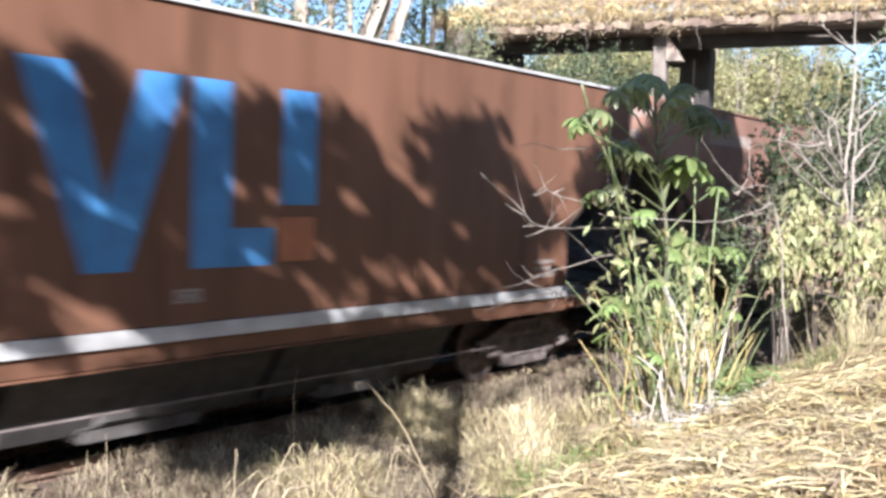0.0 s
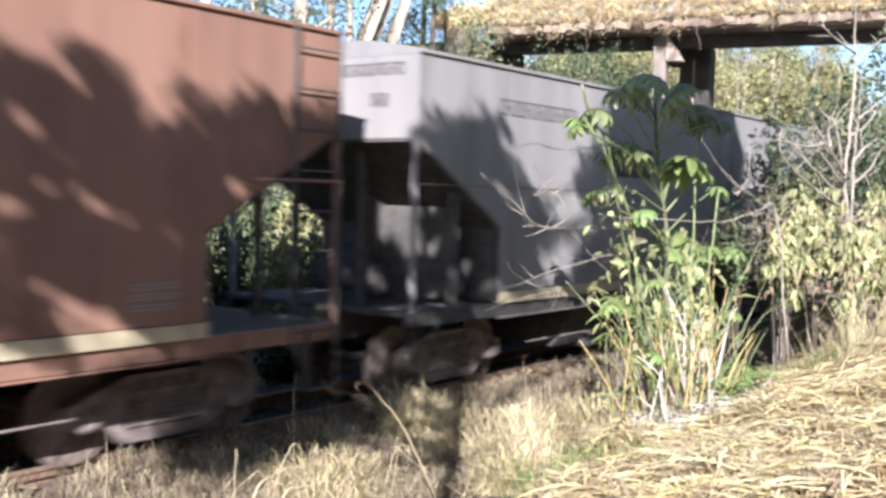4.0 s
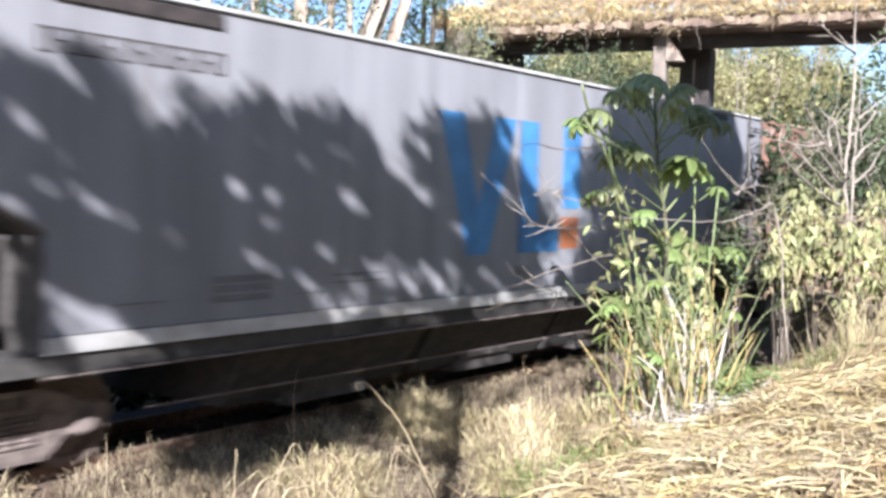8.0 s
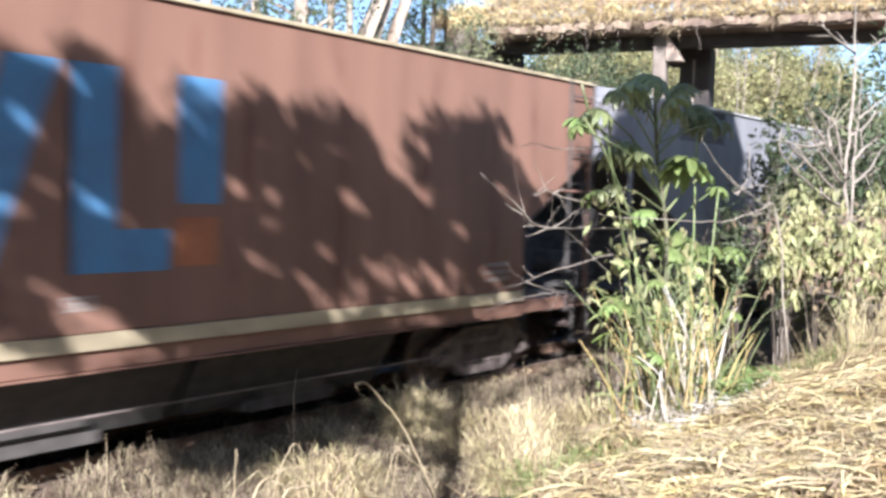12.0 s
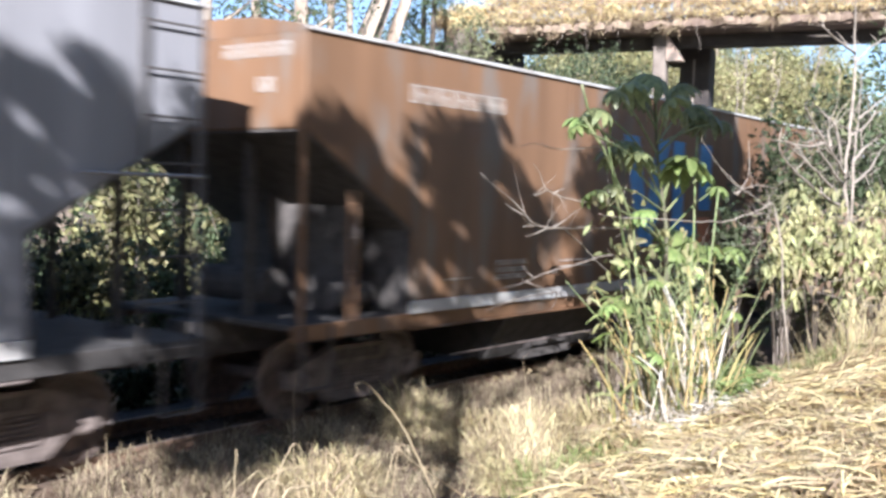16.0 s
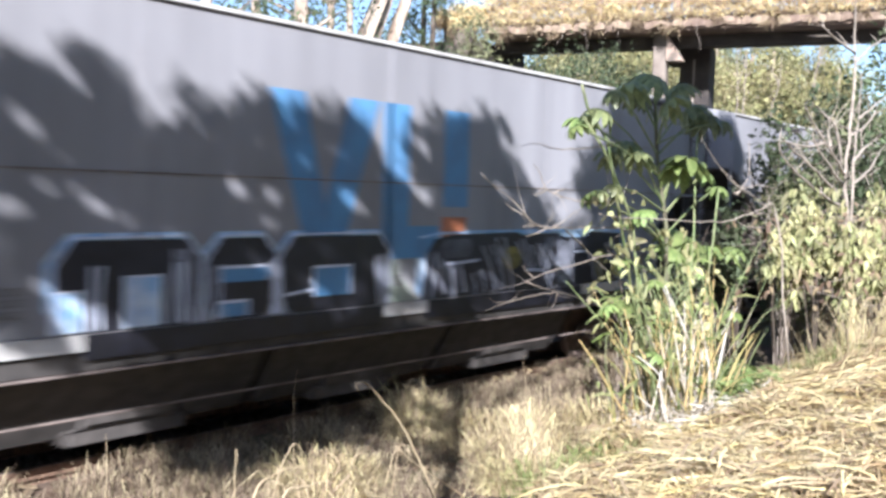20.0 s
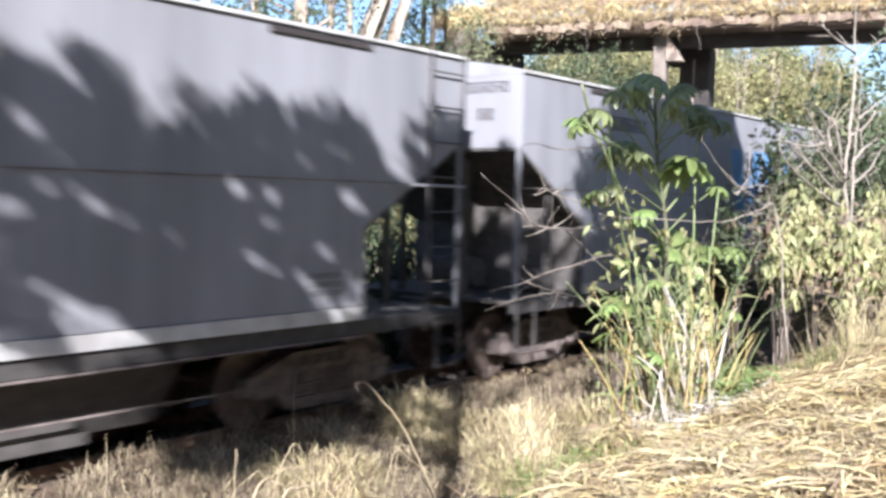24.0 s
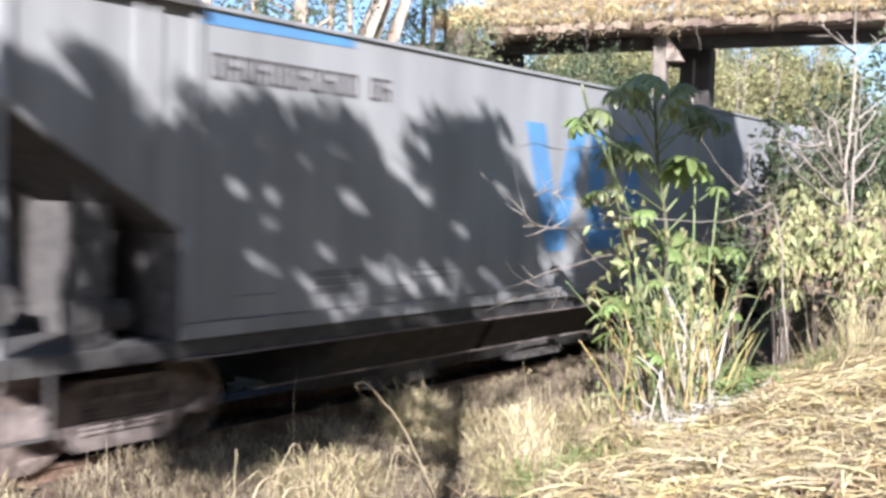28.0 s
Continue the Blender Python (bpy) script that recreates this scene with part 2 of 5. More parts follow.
    def mesh(self, name, mat, smooth=False, bevel=0.0):
        me = bpy.data.meshes.new(name)
        me.from_pydata(self.v, [], self.f)
        bm = bmesh.new()
        bm.from_mesh(me)
        if bevel or len(self.f) < 400:
            bmesh.ops.recalc_face_normals(bm, faces=bm.faces)
        if bevel:
            bmesh.ops.bevel(bm, geom=bm.edges[:], offset=bevel, segments=1, affect='EDGES', clamp_overlap=True)
        bm.to_mesh(me)
        bm.free()
        if smooth:
            me.polygons.foreach_set("use_smooth", [True] * len(me.polygons))
        me.materials.append(mat)
        return me


def part(name, geo, mat, parent, label="", smooth=False, bevel=0.0, at=None):
    me = geo if isinstance(geo, bpy.types.Mesh) else geo.mesh(name, mat, smooth, bevel)
    ob = new(name, me)
    ob.parent = parent
    if at is not None:
        ob.matrix_basis = at
    return tagged(ob, label) if label else ob


def thing(name, label, category, at=None, group="", kind=""):
    ob = new(name)
    ob.empty_display_size = 0.2
    if at is not None:
        ob.matrix_basis = at
    return tagged(ob, label, category, group, kind)


rng = random.Random(7)
R = rng.uniform


def unit():
    while True:
        v = Vector((R(-1, 1), R(-1, 1), R(-1, 1)))
        if 0.05 < v.length < 1:
            return v.normalized()


# ---- ground ----
TRACK_Y = 8.95


def smooth_step(a, b, x):
    t = min(1.0, max(0.0, (x - a) / (b - a)))
    return t * t * (3 - 2 * t)


def ground_z(x, y):
    z = -0.24
    z += 1.15 * smooth_step(6.3, 0.8, y)
    z += 0.35 * smooth_step(9, 14, x) * smooth_step(5.8, 3.0, y)
    z -= 0.25 * smooth_step(11.0, 13.0, y) * smooth_step(18, 14, y)
    z += 1.6 * smooth_step(15, 34, y)
    z += 3.5 * smooth_step(46, 90, x) * smooth_step(12, 20, y)
    z += 16.0 * smooth_step(90, 300, x) * smooth_step(15, 70, y)
    z += 0.215 * smooth_step(8.37, 8.1, y) * smooth_step(6.6, 7.6, y)
    near = smooth_step(60, 20, abs(x) + abs(y - 5))
    if abs(y - TRACK_Y) > 1.3:
        k = smooth_step(1.3, 2.6, abs(y - TRACK_Y))
        z += k * near * (0.10 * noise.noise((x * 0.7, y * 0.7, 0)) + 0.06 * noise.noise((x * 2.1, y * 2.1, 3)))
    return z


def build_ground():
    def axis(lo, hi, step, far):
        a = list(np.arange(lo, hi + 1e-6, step))
        grow = [step * 1.35 ** i for i in range(1, 40)]
        left, right, s = [], [], 0
        for g in grow:
            s += g
            if s > far:
                break
            left.append(lo - s), right.append(hi + s)
        return left[::-1] + a + right
    xs, ys = axis(-4, 30, 0.25, 2500), axis(-2, 26, 0.25, 2500)
    g = Geo()
    g.v = [(x, y, ground_z(x, y)) for y in ys for x in xs]
    n = len(xs)
    g.f = [(j * n + i, j * n + i + 1, (j + 1) * n + i + 1, (j + 1) * n + i) for j in range(len(ys) - 1) for i in range(n - 1)]
    ob = new("ground", g.mesh("ground", M_soil, smooth=True))
    tagged(ob, "dry brown soil bank beside the railway track", "ground", kind="structure")


build_ground()


# ---- track ----
def build_track():
    track = thing("railway_track", "rusty metre-gauge rails on old wooden sleepers", "railway track", kind="structure")
    for y in (TRACK_Y - 0.535, TRACK_Y + 0.535):
        out = [(-0.065, -0.16), (0.065, -0.16), (0.065, -0.145), (0.012, -0.125), (0.012, -0.045), (0.034, -0.035), (0.034, -0.004),
               (-0.034, -0.004), (-0.034, -0.035), (-0.012, -0.045), (-0.012, -0.125), (-0.065, -0.145)]
        g = Geo()
        g.v = [(x, y + dy, z) for x in (-60, 160) for dy, z in out]
        n = len(out)
        g.f = [tuple(range(n)), tuple(range(2 * n - 1, n - 1, -1))] + [(i, (i + 1) % n, n + (i + 1) % n, n + i) for i in range(n)]
        rail = part("rail", g, M_rail, track, "rust-brown steel rail")
        part("rail_head", Geo().box(-60, 160, y - 0.026, y + 0.026, -0.004, 0.0), M_railtop, rail, "polished running surface of the rail")
    sl = Geo().box(-0.11, 0.11, -0.95, 0.95, -0.31, -0.165).mesh("sleeper", M_sleeper, bevel=0.012)
    for i in range(70):
        part("sleeper", sl, M_sleeper, track, at=pose(-4 + 0.62 * i, TRACK_Y + R(-0.04, 0.04), R(-0.01, 0.01), 0, 0, R(-1.5, 1.5)))
    # Dark strip laid in for the shade between and beyond the rails.
    part("ballast_bed", Geo().prism([(-60, -0.6), (160, -0.6), (160, -0.205), (-60, -0.205)], TRACK_Y - 0.48, TRACK_Y + 1.75), M_bed, track, "ballast bed, shade in its colour")
    g = Geo()
    for i in range(5200):
        x, y = R(-2, 34) if i % 3 else R(2, 14), TRACK_Y + R(-0.62, 1.9)
        s = R(0.02, 0.055)
        z = -0.235 + (0.05 if abs(y - TRACK_Y) < 1.2 else 0.0) + R(-0.01, 0.02)
        b = len(g.v)
        g.v += [(x + s * R(0.6, 1.2), y, z), (x - s * R(0.6, 1.2), y, z), (x, y + s * R(0.6, 1.2), z), (x, y - s * R(0.6, 1.2), z), (x + R(-.01, .01), y, z + s * R(0.5, 0.9)), (x, y, z - s)]
        g.f += [(b + i, b + j, b + k) for i, j, k in ((0, 2, 4), (2, 1, 4), (1, 3, 4), (3, 0, 4), (2, 0, 5), (1, 2, 5), (3, 1, 5), (0, 3, 5))]
    tagged(new("ballast", g.mesh("ballast", M_stone)), "dusty broken ballast stones between the sleepers", "ballast", kind="stuff")


build_track()

# ---- wagons ----
WAGON_PITCH, BODY, HALF = 18.0, 16.75, 1.55
EAVE, SILL, END_LOW, PANEL_LOW, CUT = 4.14, 1.17, 3.15, 2.14, 1.72
WHEEL_R, AXLES = 0.425, (0.75, 2.50, BODY - 2.50, BODY - 0.75)
cache = {}
wheelsets = []


def shared(key, make):
    if key not in cache:
        cache[key] = make()
    return cache[key]


def add_bogie(wagon, xc):
    bogie = part("bogie", shared("bolster", lambda: Geo().box(-0.22, 0.22, -0.86, 0.86, 0.42, 0.66).mesh("bogie", M_bogie, bevel=0.03)), M_bogie, wagon,
                 "dusty cast-steel bogie", at=pose(xc, 0, 0))

    def frame_mesh():
        top = [(-1.12, 0.36), (-1.12, 0.56), (-0.95, 0.60), (-0.45, 0.78), (0.45, 0.78), (0.95, 0.60), (1.12, 0.56), (1.12, 0.36), (0.70, 0.34), (0.50, 0.15), (-0.50, 0.15), (-0.70, 0.34)]
        g = Geo()
        for pts in ([top[0], top[1], top[2], top[11]], [top[11], top[2], top[3], (-0.46, 0.57), (-0.46, 0.27), top[10]],
                    [top[3], top[4], (0.46, 0.57), (-0.46, 0.57)], [top[10], (-0.46, 0.27), (0.46, 0.27), top[9]],
                    [top[4], top[5], top[8], top[9], (0.46, 0.27), (0.46, 0.57)], [top[5], top[6], top[7], top[8]]):
            g.prism(pts, -0.07, 0.07)
        return g.mesh("side_frame", M_bogie)

    def spring_mesh():
        g = Geo()
        for x in (-0.36, -0.18, 0.0, 0.18, 0.36):
            path = [(x + 0.06 * math.cos(a), 0.06 * math.sin(a), 0.27 + 0.29 * a / 38) for a in [i * 0.75 for i in range(51)]]
            g.tube(path, 0.024, 5)
        return g.mesh("spring", M_bogie, smooth=True)

    def cap_mesh():
        return Geo().wheel(0, 0, 0, [(0.0, -0.05), (0.07, -0.05), (0.10, -0.02), (0.12, 0.02), (0.12, 0.12)], 16).mesh("axle_cap", M_bogie, smooth=False)
    for s in (-1, 1):
        y = s * 0.82
        part("side_frame", shared("frame", frame_mesh), M_bogie, bogie, at=pose(0, y, 0))
        # Dark plates set on the frame stand for the shade inside its slots.
        for dx in (-0.27, -0.09, 0.09, 0.27):
            part("frame_slot", shared("slot", lambda: Geo().box(-0.055, 0.055, -0.004, 0.004, 0.62, 0.73).mesh("frame_slot", M_grime_shade)), M_grime_shade, bogie, "dark plate for the shade inside a slot", at=pose(dx, y + s * 0.071, 0))
        part("spring", shared("spring", spring_mesh), M_bogie, bogie, "coil spring nest", at=pose(0, y, 0))
        for dx in (-0.875, 0.875):
            part("axle_cap", shared("cap", cap_mesh), M_bogie, bogie, at=pose(dx, y + s * 0.10, WHEEL_R, 0, 0, 0 if s < 0 else 180))

    def wheelset_mesh():
        g = Geo()
        for s in (-1, 1):
            prof = [(0.06, -0.07), (0.09, -0.07), (0.11, -0.01), (0.33, 0.0), (0.36, -0.045), (0.415, -0.06), (0.425, 0.03), (0.455, 0.045), (0.455, 0.075), (0.36, 0.075), (0.33, 0.04), (0.1, 0.05), (0.06, 0.05)]
            g.wheel(0, s * 0.56, 0, [(r, -s * -dy) for r, dy in prof], 32)
        g.wheel(0, 0, 0, [(0.065, -0.9), (0.065, 0.9)], 12)
        for k in range(6):
            a = k * math.pi / 3
            for s in (-1, 1):
                c, d = math.cos(a), math.sin(a)
                g.tube([(0.15 * c, s * 0.585, 0.15 * d), (0.32 * c, s * 0.585, 0.32 * d)], 0.02, 4)
        return g.mesh("wheelset", M_wheel)
    for dx in (-0.875, 0.875):
        ws = part("wheelset", shared("wheelset", wheelset_mesh), M_wheel, bogie, "worn steel wheelset", at=pose(dx, 0, WHEEL_R))
        wheelsets.append((ws, dx, R(0, 6.28)))
    for dx in (-0.38, 0.38):
        part("brake_beam", shared("beam", lambda: Geo().box(-0.04, 0.04, -0.62, 0.62, 0.3, 0.42).mesh("brake_beam", M_steel)), M_steel, bogie, at=pose(dx, 0, 0))


def add_ladder(wagon, x, z0, z1, mat, width=0.52, step=0.40, y=-HALF - 0.07):
    lad = part("ladder", Geo().box(x, x + 0.028, y, y + 0.028, z0, z1).box(x + width, x + width + 0.028, y, y + 0.028, z0, z1), mat, wagon, "steel end ladder")
    z = z0 + 0.15
    while z < z1 - 0.05:
        part("rung", shared(("rung", width, mat.name), lambda: Geo().tube([(0, 0, 0), (width, 0, 0)], 0.011, 6).mesh("rung", mat)), mat, lad, at=pose(x + 0.014, y + 0.014, z))
        z += step


def bar(wagon, name, outline, mat, label, parent=None, out=0.006, side=-1):
    """A painted shape on the wagon's side: an outline in x and z."""
    g = Geo()
    y = side * HALF
    g.prism(outline, y + side * out, y + side * 0.001)
    return part(name, g, mat, parent or wagon, label)


def stencil(wagon, x, z, w, h, n, mat, on_end=False, label="illegible stencilled marking", gap_at=-9):
    """A row of n small stencilled marks, each a part; n = 1 gives a single line."""
    step = w / n
    cw, s = (step * 0.72, min(0.018 if h < 0.22 else 0.032, h * 0.15)) if n > 1 else (w, h / 2)

    def make():
        g = Geo()
        for x0, x1, z0, z1 in ((0, cw, 0, s), (0, cw, h - s, h), (0, s, s, h - s), (cw - s, cw, s, h - s)):
            if n == 1 and z0 == s:
                continue
            if on_end:
                g.box(-0.008, -0.001, x0, x1, z0, z1)
            else:
                g.box(x0, x1, -0.008, -0.001, z0, z1)
        return g.mesh("stencil_mark", mat)

    def make_barred():
        g = Geo()
        for x0, x1, z0, z1 in ((0, cw, h - s, h), (0, s, 0, h - s), (s, cw, h * 0.45, h * 0.45 + s), (cw - s, cw, 0, h * 0.45)):
            if on_end:
                g.box(-0.008, -0.001, x0, x1, z0, z1)
            else:
                g.box(x0, x1, -0.008, -0.001, z0, z1)
        return g.mesh("stencil_mark", mat)
    for i in range(n):
        a = x + i * step
        if n == gap_at + 3 and i == gap_at:
            continue
        barred = n > 1 and h > 0.1 and (i * 7 + n) % 5 < 2
        at = pose(0, a, z) if on_end else pose(a, -HALF, z)
        part("stencil_mark", shared(("char", barred, round(cw, 3), h, on_end, mat.name), make_barred if barred else make), mat, wagon, label if i == 0 else "", at=at)


def emblem(wagon, x, blue, orange, z0=1.80, z1=3.50):
    """Slanted and upright blue bars with an orange square."""
    h = z1 - z0
    lab = "blue painted emblem bar"
    bar(wagon, "emblem_bar", [(x, z1), (x + 0.47, z1), (x + 0.79, z0 + 0.58), (x + 0.79, z0), (x + 0.58, z0)], blue, lab)
    bar(wagon, "emblem_bar", [(x + 0.798, z0), (x + 0.798, z0 + 0.58), (x + 1.13, z1), (x + 1.60, z1), (x + 1.02, z0)], blue, lab)
    bar(wagon, "emblem_bar", [(x + 1.68, z0), (x + 1.68, z1), (x + 2.13, z1), (x + 2.13, z0 + 0.36), (x + 2.13, z0)], blue, lab)
    bar(wagon, "emblem_bar", [(x + 2.138, z0), (x + 2.138, z0 + 0.36), (x + 2.67, z0 + 0.36), (x + 2.67, z0)], blue, lab)
    bar(wagon, "emblem_bar", [(x + 2.77, z0 + 0.58), (x + 2.77, z1), (x + 3.24, z1), (x + 3.24, z0 + 0.58)], blue, lab)
    bar(wagon, "emblem_square", [(x + 2.74, z0 + 0.03), (x + 2.74, z0 + 0.46), (x + 3.22, z0 + 0.46), (x + 3.22, z0 + 0.03)], orange, "orange painted square")


def add_wagon(n, paint, stripe, label, mark=None, blue=None, ribbed=False, seam=False, chord=True, blue_at=6.62, panel=False, num_at=1.63):
    """A covered hopper wagon; x runs from the leading body corner towards the rear, z up from the rail."""
    mat = PAINT[paint]
    mark = mark or (M_mark_light if paint in ("brown", "red", "orange") else M_mark_dark)
    under = mat if paint in ("brown", "red", "orange") else M_steel
    wagon = thing("hopper_wagon", label, "hopper wagon", group="train of hopper wagons")
    prof = [(0, END_LOW), (0, EAVE), (BODY, EAVE), (BODY, END_LOW), (BODY - CUT, PANEL_LOW), (BODY - CUT, SILL + 0.14), (CUT, SILL + 0.14), (CUT, PANEL_LOW)]
    part("body", Geo().prism(prof, -HALF, HALF), mat, wagon, bevel=0.012)
    g = Geo()
    lip = HALF + 0.016
    arc = [(-lip, 4.10), (-lip, 4.15), (-1.35, 4.20), (-0.8, 4.29), (0, 4.32), (0.8, 4.29), (1.35, 4.20), (lip, 4.15), (lip, 4.10)]
    k = len(arc)
    g.v = [(x, y, z) for x in (-0.004, BODY + 0.004) for y, z in arc]
    g.f = [tuple(range(k)), tuple(range(2 * k - 1, k - 1, -1))] + [(i, (i + 1) % k, k + (i + 1) % k, k + i) for i in range(k)]
    part("roof", g, mat, wagon, "gently arched roof")
    for s in (-1, 1):
        # Sunlit eave edge of brown and red wagons, put in as pale paint.
        part("eave_rail", Geo().box(-0.02, BODY + 0.02, *sorted((s * (lip + 0.003), s * (lip + 0.018))), 4.116, 4.152), (M_cream if paint == "red" else M_stripe) if chord else mat, wagon, "pale strip along the eave" if chord else "")
    part("side_stripe", Geo().box(CUT, BODY - CUT, -HALF - 0.02, -HALF + 0.05, SILL, SILL + 0.137), stripe, wagon, "painted stripe along the side sill")
    part("side_stripe", Geo().box(CUT, BODY - CUT, HALF - 0.05, HALF + 0.02, SILL, SILL + 0.137), stripe, wagon)
    for s in (-1, 1):
        y0, y1 = sorted((s * (HALF - 0.10), s * (HALF - 0.02)))
        part("side_sill", Geo().box(-0.05, BODY + 0.05, y0, y1, SILL - 0.17, SILL - 0.003), mat if under is mat else M_grime_shade, wagon, bevel=0.008)
        y0, y1 = sorted((s * (HALF - 0.16), s * (HALF + 0.01)))
        part("sill_flange", Geo().box(CUT, BODY - CUT, y0, y1, SILL - 0.19, SILL - 0.173), M_bogie if under is M_steel else mat, wagon)
        for x, w in ((0.0, 0.05), (BODY - 0.04, 0.04)):
            part("corner_post", Geo().box(x, x + w, s * (HALF - 0.045) - w / 2, s * (HALF - 0.045) + w / 2, SILL, END_LOW + 0.02), mat, wagon)
    for a, b in ((-0.06, CUT), (BODY - CUT, BODY + 0.06)):
        # The platform's shade is part of its colour, along with the grime.
        part("end_platform", Geo().box(a, b, -HALF + 0.1, HALF - 0.1, SILL - 0.06, SILL), M_grime_shade, wagon, "end platform coloured for grime and shade", bevel=0.006)
    # end webs and struts below the slope sheets
    for a, d in ((0, 1), (BODY, -1)):
        # Dark steel puts the shade under the wagon end into the sheet's colour.
        part("slope_sheet", Geo().prism([(a + d * 0.02, END_LOW - 0.006), (a + d * (CUT - 0.006), PANEL_LOW - 0.004), (a + d * (CUT - 0.006), SILL + 0.01), (a + d * (CUT - 0.03), SILL + 0.01), (a + d * (CUT - 0.03), PANEL_LOW - 0.03), (a + d * 0.02, END_LOW - 0.036)], -HALF + 0.02, HALF - 0.02),
             M_steel, wagon, "slope sheet under the end, shade in its colour")
        for y in (-0.55, 0.55):
            part("end_strut", Geo().box(*sorted((a + d * 0.14, a + d * 0.26)), y - 0.03, y + 0.03, SILL, END_LOW - 0.05), M_steel, wagon)
        part("shear_plate", Geo().prism([(a + d * CUT, SILL), (a + d * CUT, PANEL_LOW), (a + d * 0.9, 2.55), (a + d * 1.15, SILL)], -0.02, 0.02), M_steel, wagon)
    # Added plate: its dark colour stands in for the shade in the bay.
    part("bolster_web", Geo().prism([(1.20, SILL + 0.004), (1.24, SILL + 0.004), (1.24, 2.36), (1.20, 2.37)], -HALF + 0.35, 0.45), M_steel, wagon, "dark plate added for shade under the slope sheet")
    for k in range(4):
        x = BODY - 0.10 - 0.30 * k
        part("hand_rail", Geo().tube([(x, HALF - 0.06, SILL), (x, HALF - 0.06, 2.95 - 0.17 * k)], 0.013, 6), M_steel, wagon)
    part("air_tank", Geo().tube([(0.55, -0.55, SILL + 0.30), (0.55, 0.45, SILL + 0.30)], 0.20, 14), M_steel, wagon, "dark round air tank")
    part("brake_cylinder", Geo().tube([(0.9, -1.1, SILL + 0.22), (1.45, -1.1, SILL + 0.22)], 0.14, 12), M_steel, wagon)
    part("center_sill", Geo().box(-0.30, BODY + 0.30, -0.22, 0.22, 0.72, SILL - 0.06), M_steel, wagon)
    for a, d in ((0, -1), (BODY, 1)):
        part("coupler", Geo().box(*sorted((a + d * 0.30, a + d * 0.56)), -0.08, 0.08, 0.82, 0.98).box(*sorted((a + d * 0.52, a + d * 0.645)), -0.16, 0.16, 0.76, 1.04), M_steel, wagon, bevel=0.02)
        part("coupler_step", Geo().box(*sorted((a + d * 0.0, a - d * 0.025)), -HALF - 0.012, -HALF + 0.012, 0.5, SILL - 0.02).box(*sorted((a - d * 0.025, a - d * 0.425)), -HALF - 0.012, -HALF + 0.012, 0.5, 0.525)
             .box(*sorted((a - d * 0.425, a - d * 0.45)), -HALF - 0.012, -HALF + 0.012, 0.5, SILL - 0.02), M_steel, wagon)
    # discharge hoppers between the bogies
    for xc in (5.4, BODY / 2, BODY - 5.4):
        w = 1.42
        g = Geo()
        g.v = [(xc - w, -HALF + 0.14, SILL - 0.1), (xc + w, -HALF + 0.14, SILL - 0.1), (xc + w, HALF - 0.14, SILL - 0.1), (xc - w, HALF - 0.14, SILL - 0.1),
               (xc - 1.40, -0.98, 0.34), (xc + 1.40, -0.98, 0.34), (xc + 1.40, 0.98, 0.34), (xc - 1.40, 0.98, 0.34)]
        g.f = [(0, 1, 2, 3), (7, 6, 5, 4), (0, 4, 5, 1), (1, 5, 6, 2), (2, 6, 7, 3), (3, 7, 4, 0)]
        hop = part("discharge_hopper", g, M_grime_shade, wagon)
        part("gate", Geo().box(xc - 0.62, xc + 0.62, -1.10, 1.10, 0.27, 0.40).box(xc - 0.48, xc + 0.48, -1.12, 1.12, 0.40, 0.52), M_steel, hop, "dusty sliding discharge gate", bevel=0.01)
    add_ladder(wagon, BODY - 0.72, SILL - 0.2, EAVE + 0.02, M_steel, width=0.62)
    add_ladder(wagon, 0.72, SILL, 2.55, mat if under is mat else M_steel, width=0.14, step=0.36, y=-HALF + 0.05)
    part("grab_rail", Geo().tube([(BODY - 1.3, -HALF - 0.06, 2.62), (BODY - 0.05, -HALF - 0.06, 2.62)], 0.018, 6), mat, wagon)
    part("brake_pipe", Geo().tube([(2.9, -HALF + 0.30, 0.55), (BODY - 2.9, -HALF + 0.30, 0.55)], 0.013, 6), M_bogie, wagon, "thin brake pull rod")
    if ribbed:
        for x, z in ((0.0, END_LOW), (1.20, 2.46), (1.36, 2.36), (1.8, SILL + 0.15)):
            part("side_rib", Geo().box(x, x + 0.06, -HALF - 0.045, -HALF, z, EAVE - 0.05), mat, wagon, bevel=0.008)
        part("roof_overhang", Geo().box(-0.03, 1.86, -HALF - 0.10, -HALF - 0.012, 4.09, 4.155), M_steel, wagon, "dark roof edge over the end bays", bevel=0.006)
        bar(wagon, "top_band", [(1.9, EAVE - 0.16), (1.9, EAVE - 0.05), (3.9, EAVE - 0.05), (3.9, EAVE - 0.13)], M_pale_blue, "sky-blue painted band under the roof")
    else:
        for x in (1.9, 5.1, 8.37, 11.6, 14.8):
            part("panel_seam", Geo().box(x, x + 0.05, -HALF - 0.006, -HALF, SILL + 0.15, EAVE - 0.05), mat, wagon)
    if seam:
        # The lap joint's shadow is put in as a thin dark strip.
        part("panel_seam", Geo().box(0.05, BODY - 0.05, -HALF - 0.009, -HALF - 0.001, 2.630, 2.644), M_bogie, wagon, "lap-joint shadow drawn as a dark line")
    if ribbed:
        stencil(wagon, 2.03, 3.50, 2.5, 0.24, 14, mark, gap_at=11)
    else:
        stencil(wagon, num_at, 3.54, 1.9, 0.20, 13, mark)
    stencil(wagon, -1.33, 3.88, 1.04, 0.14, 9, mark, on_end=True)
    stencil(wagon, -1.10, 3.52, 0.27, 0.15, 3, mark, on_end=True)
    lines = "illegible stencilled line"
    mark = M_mark_faint if under is M_steel else mark
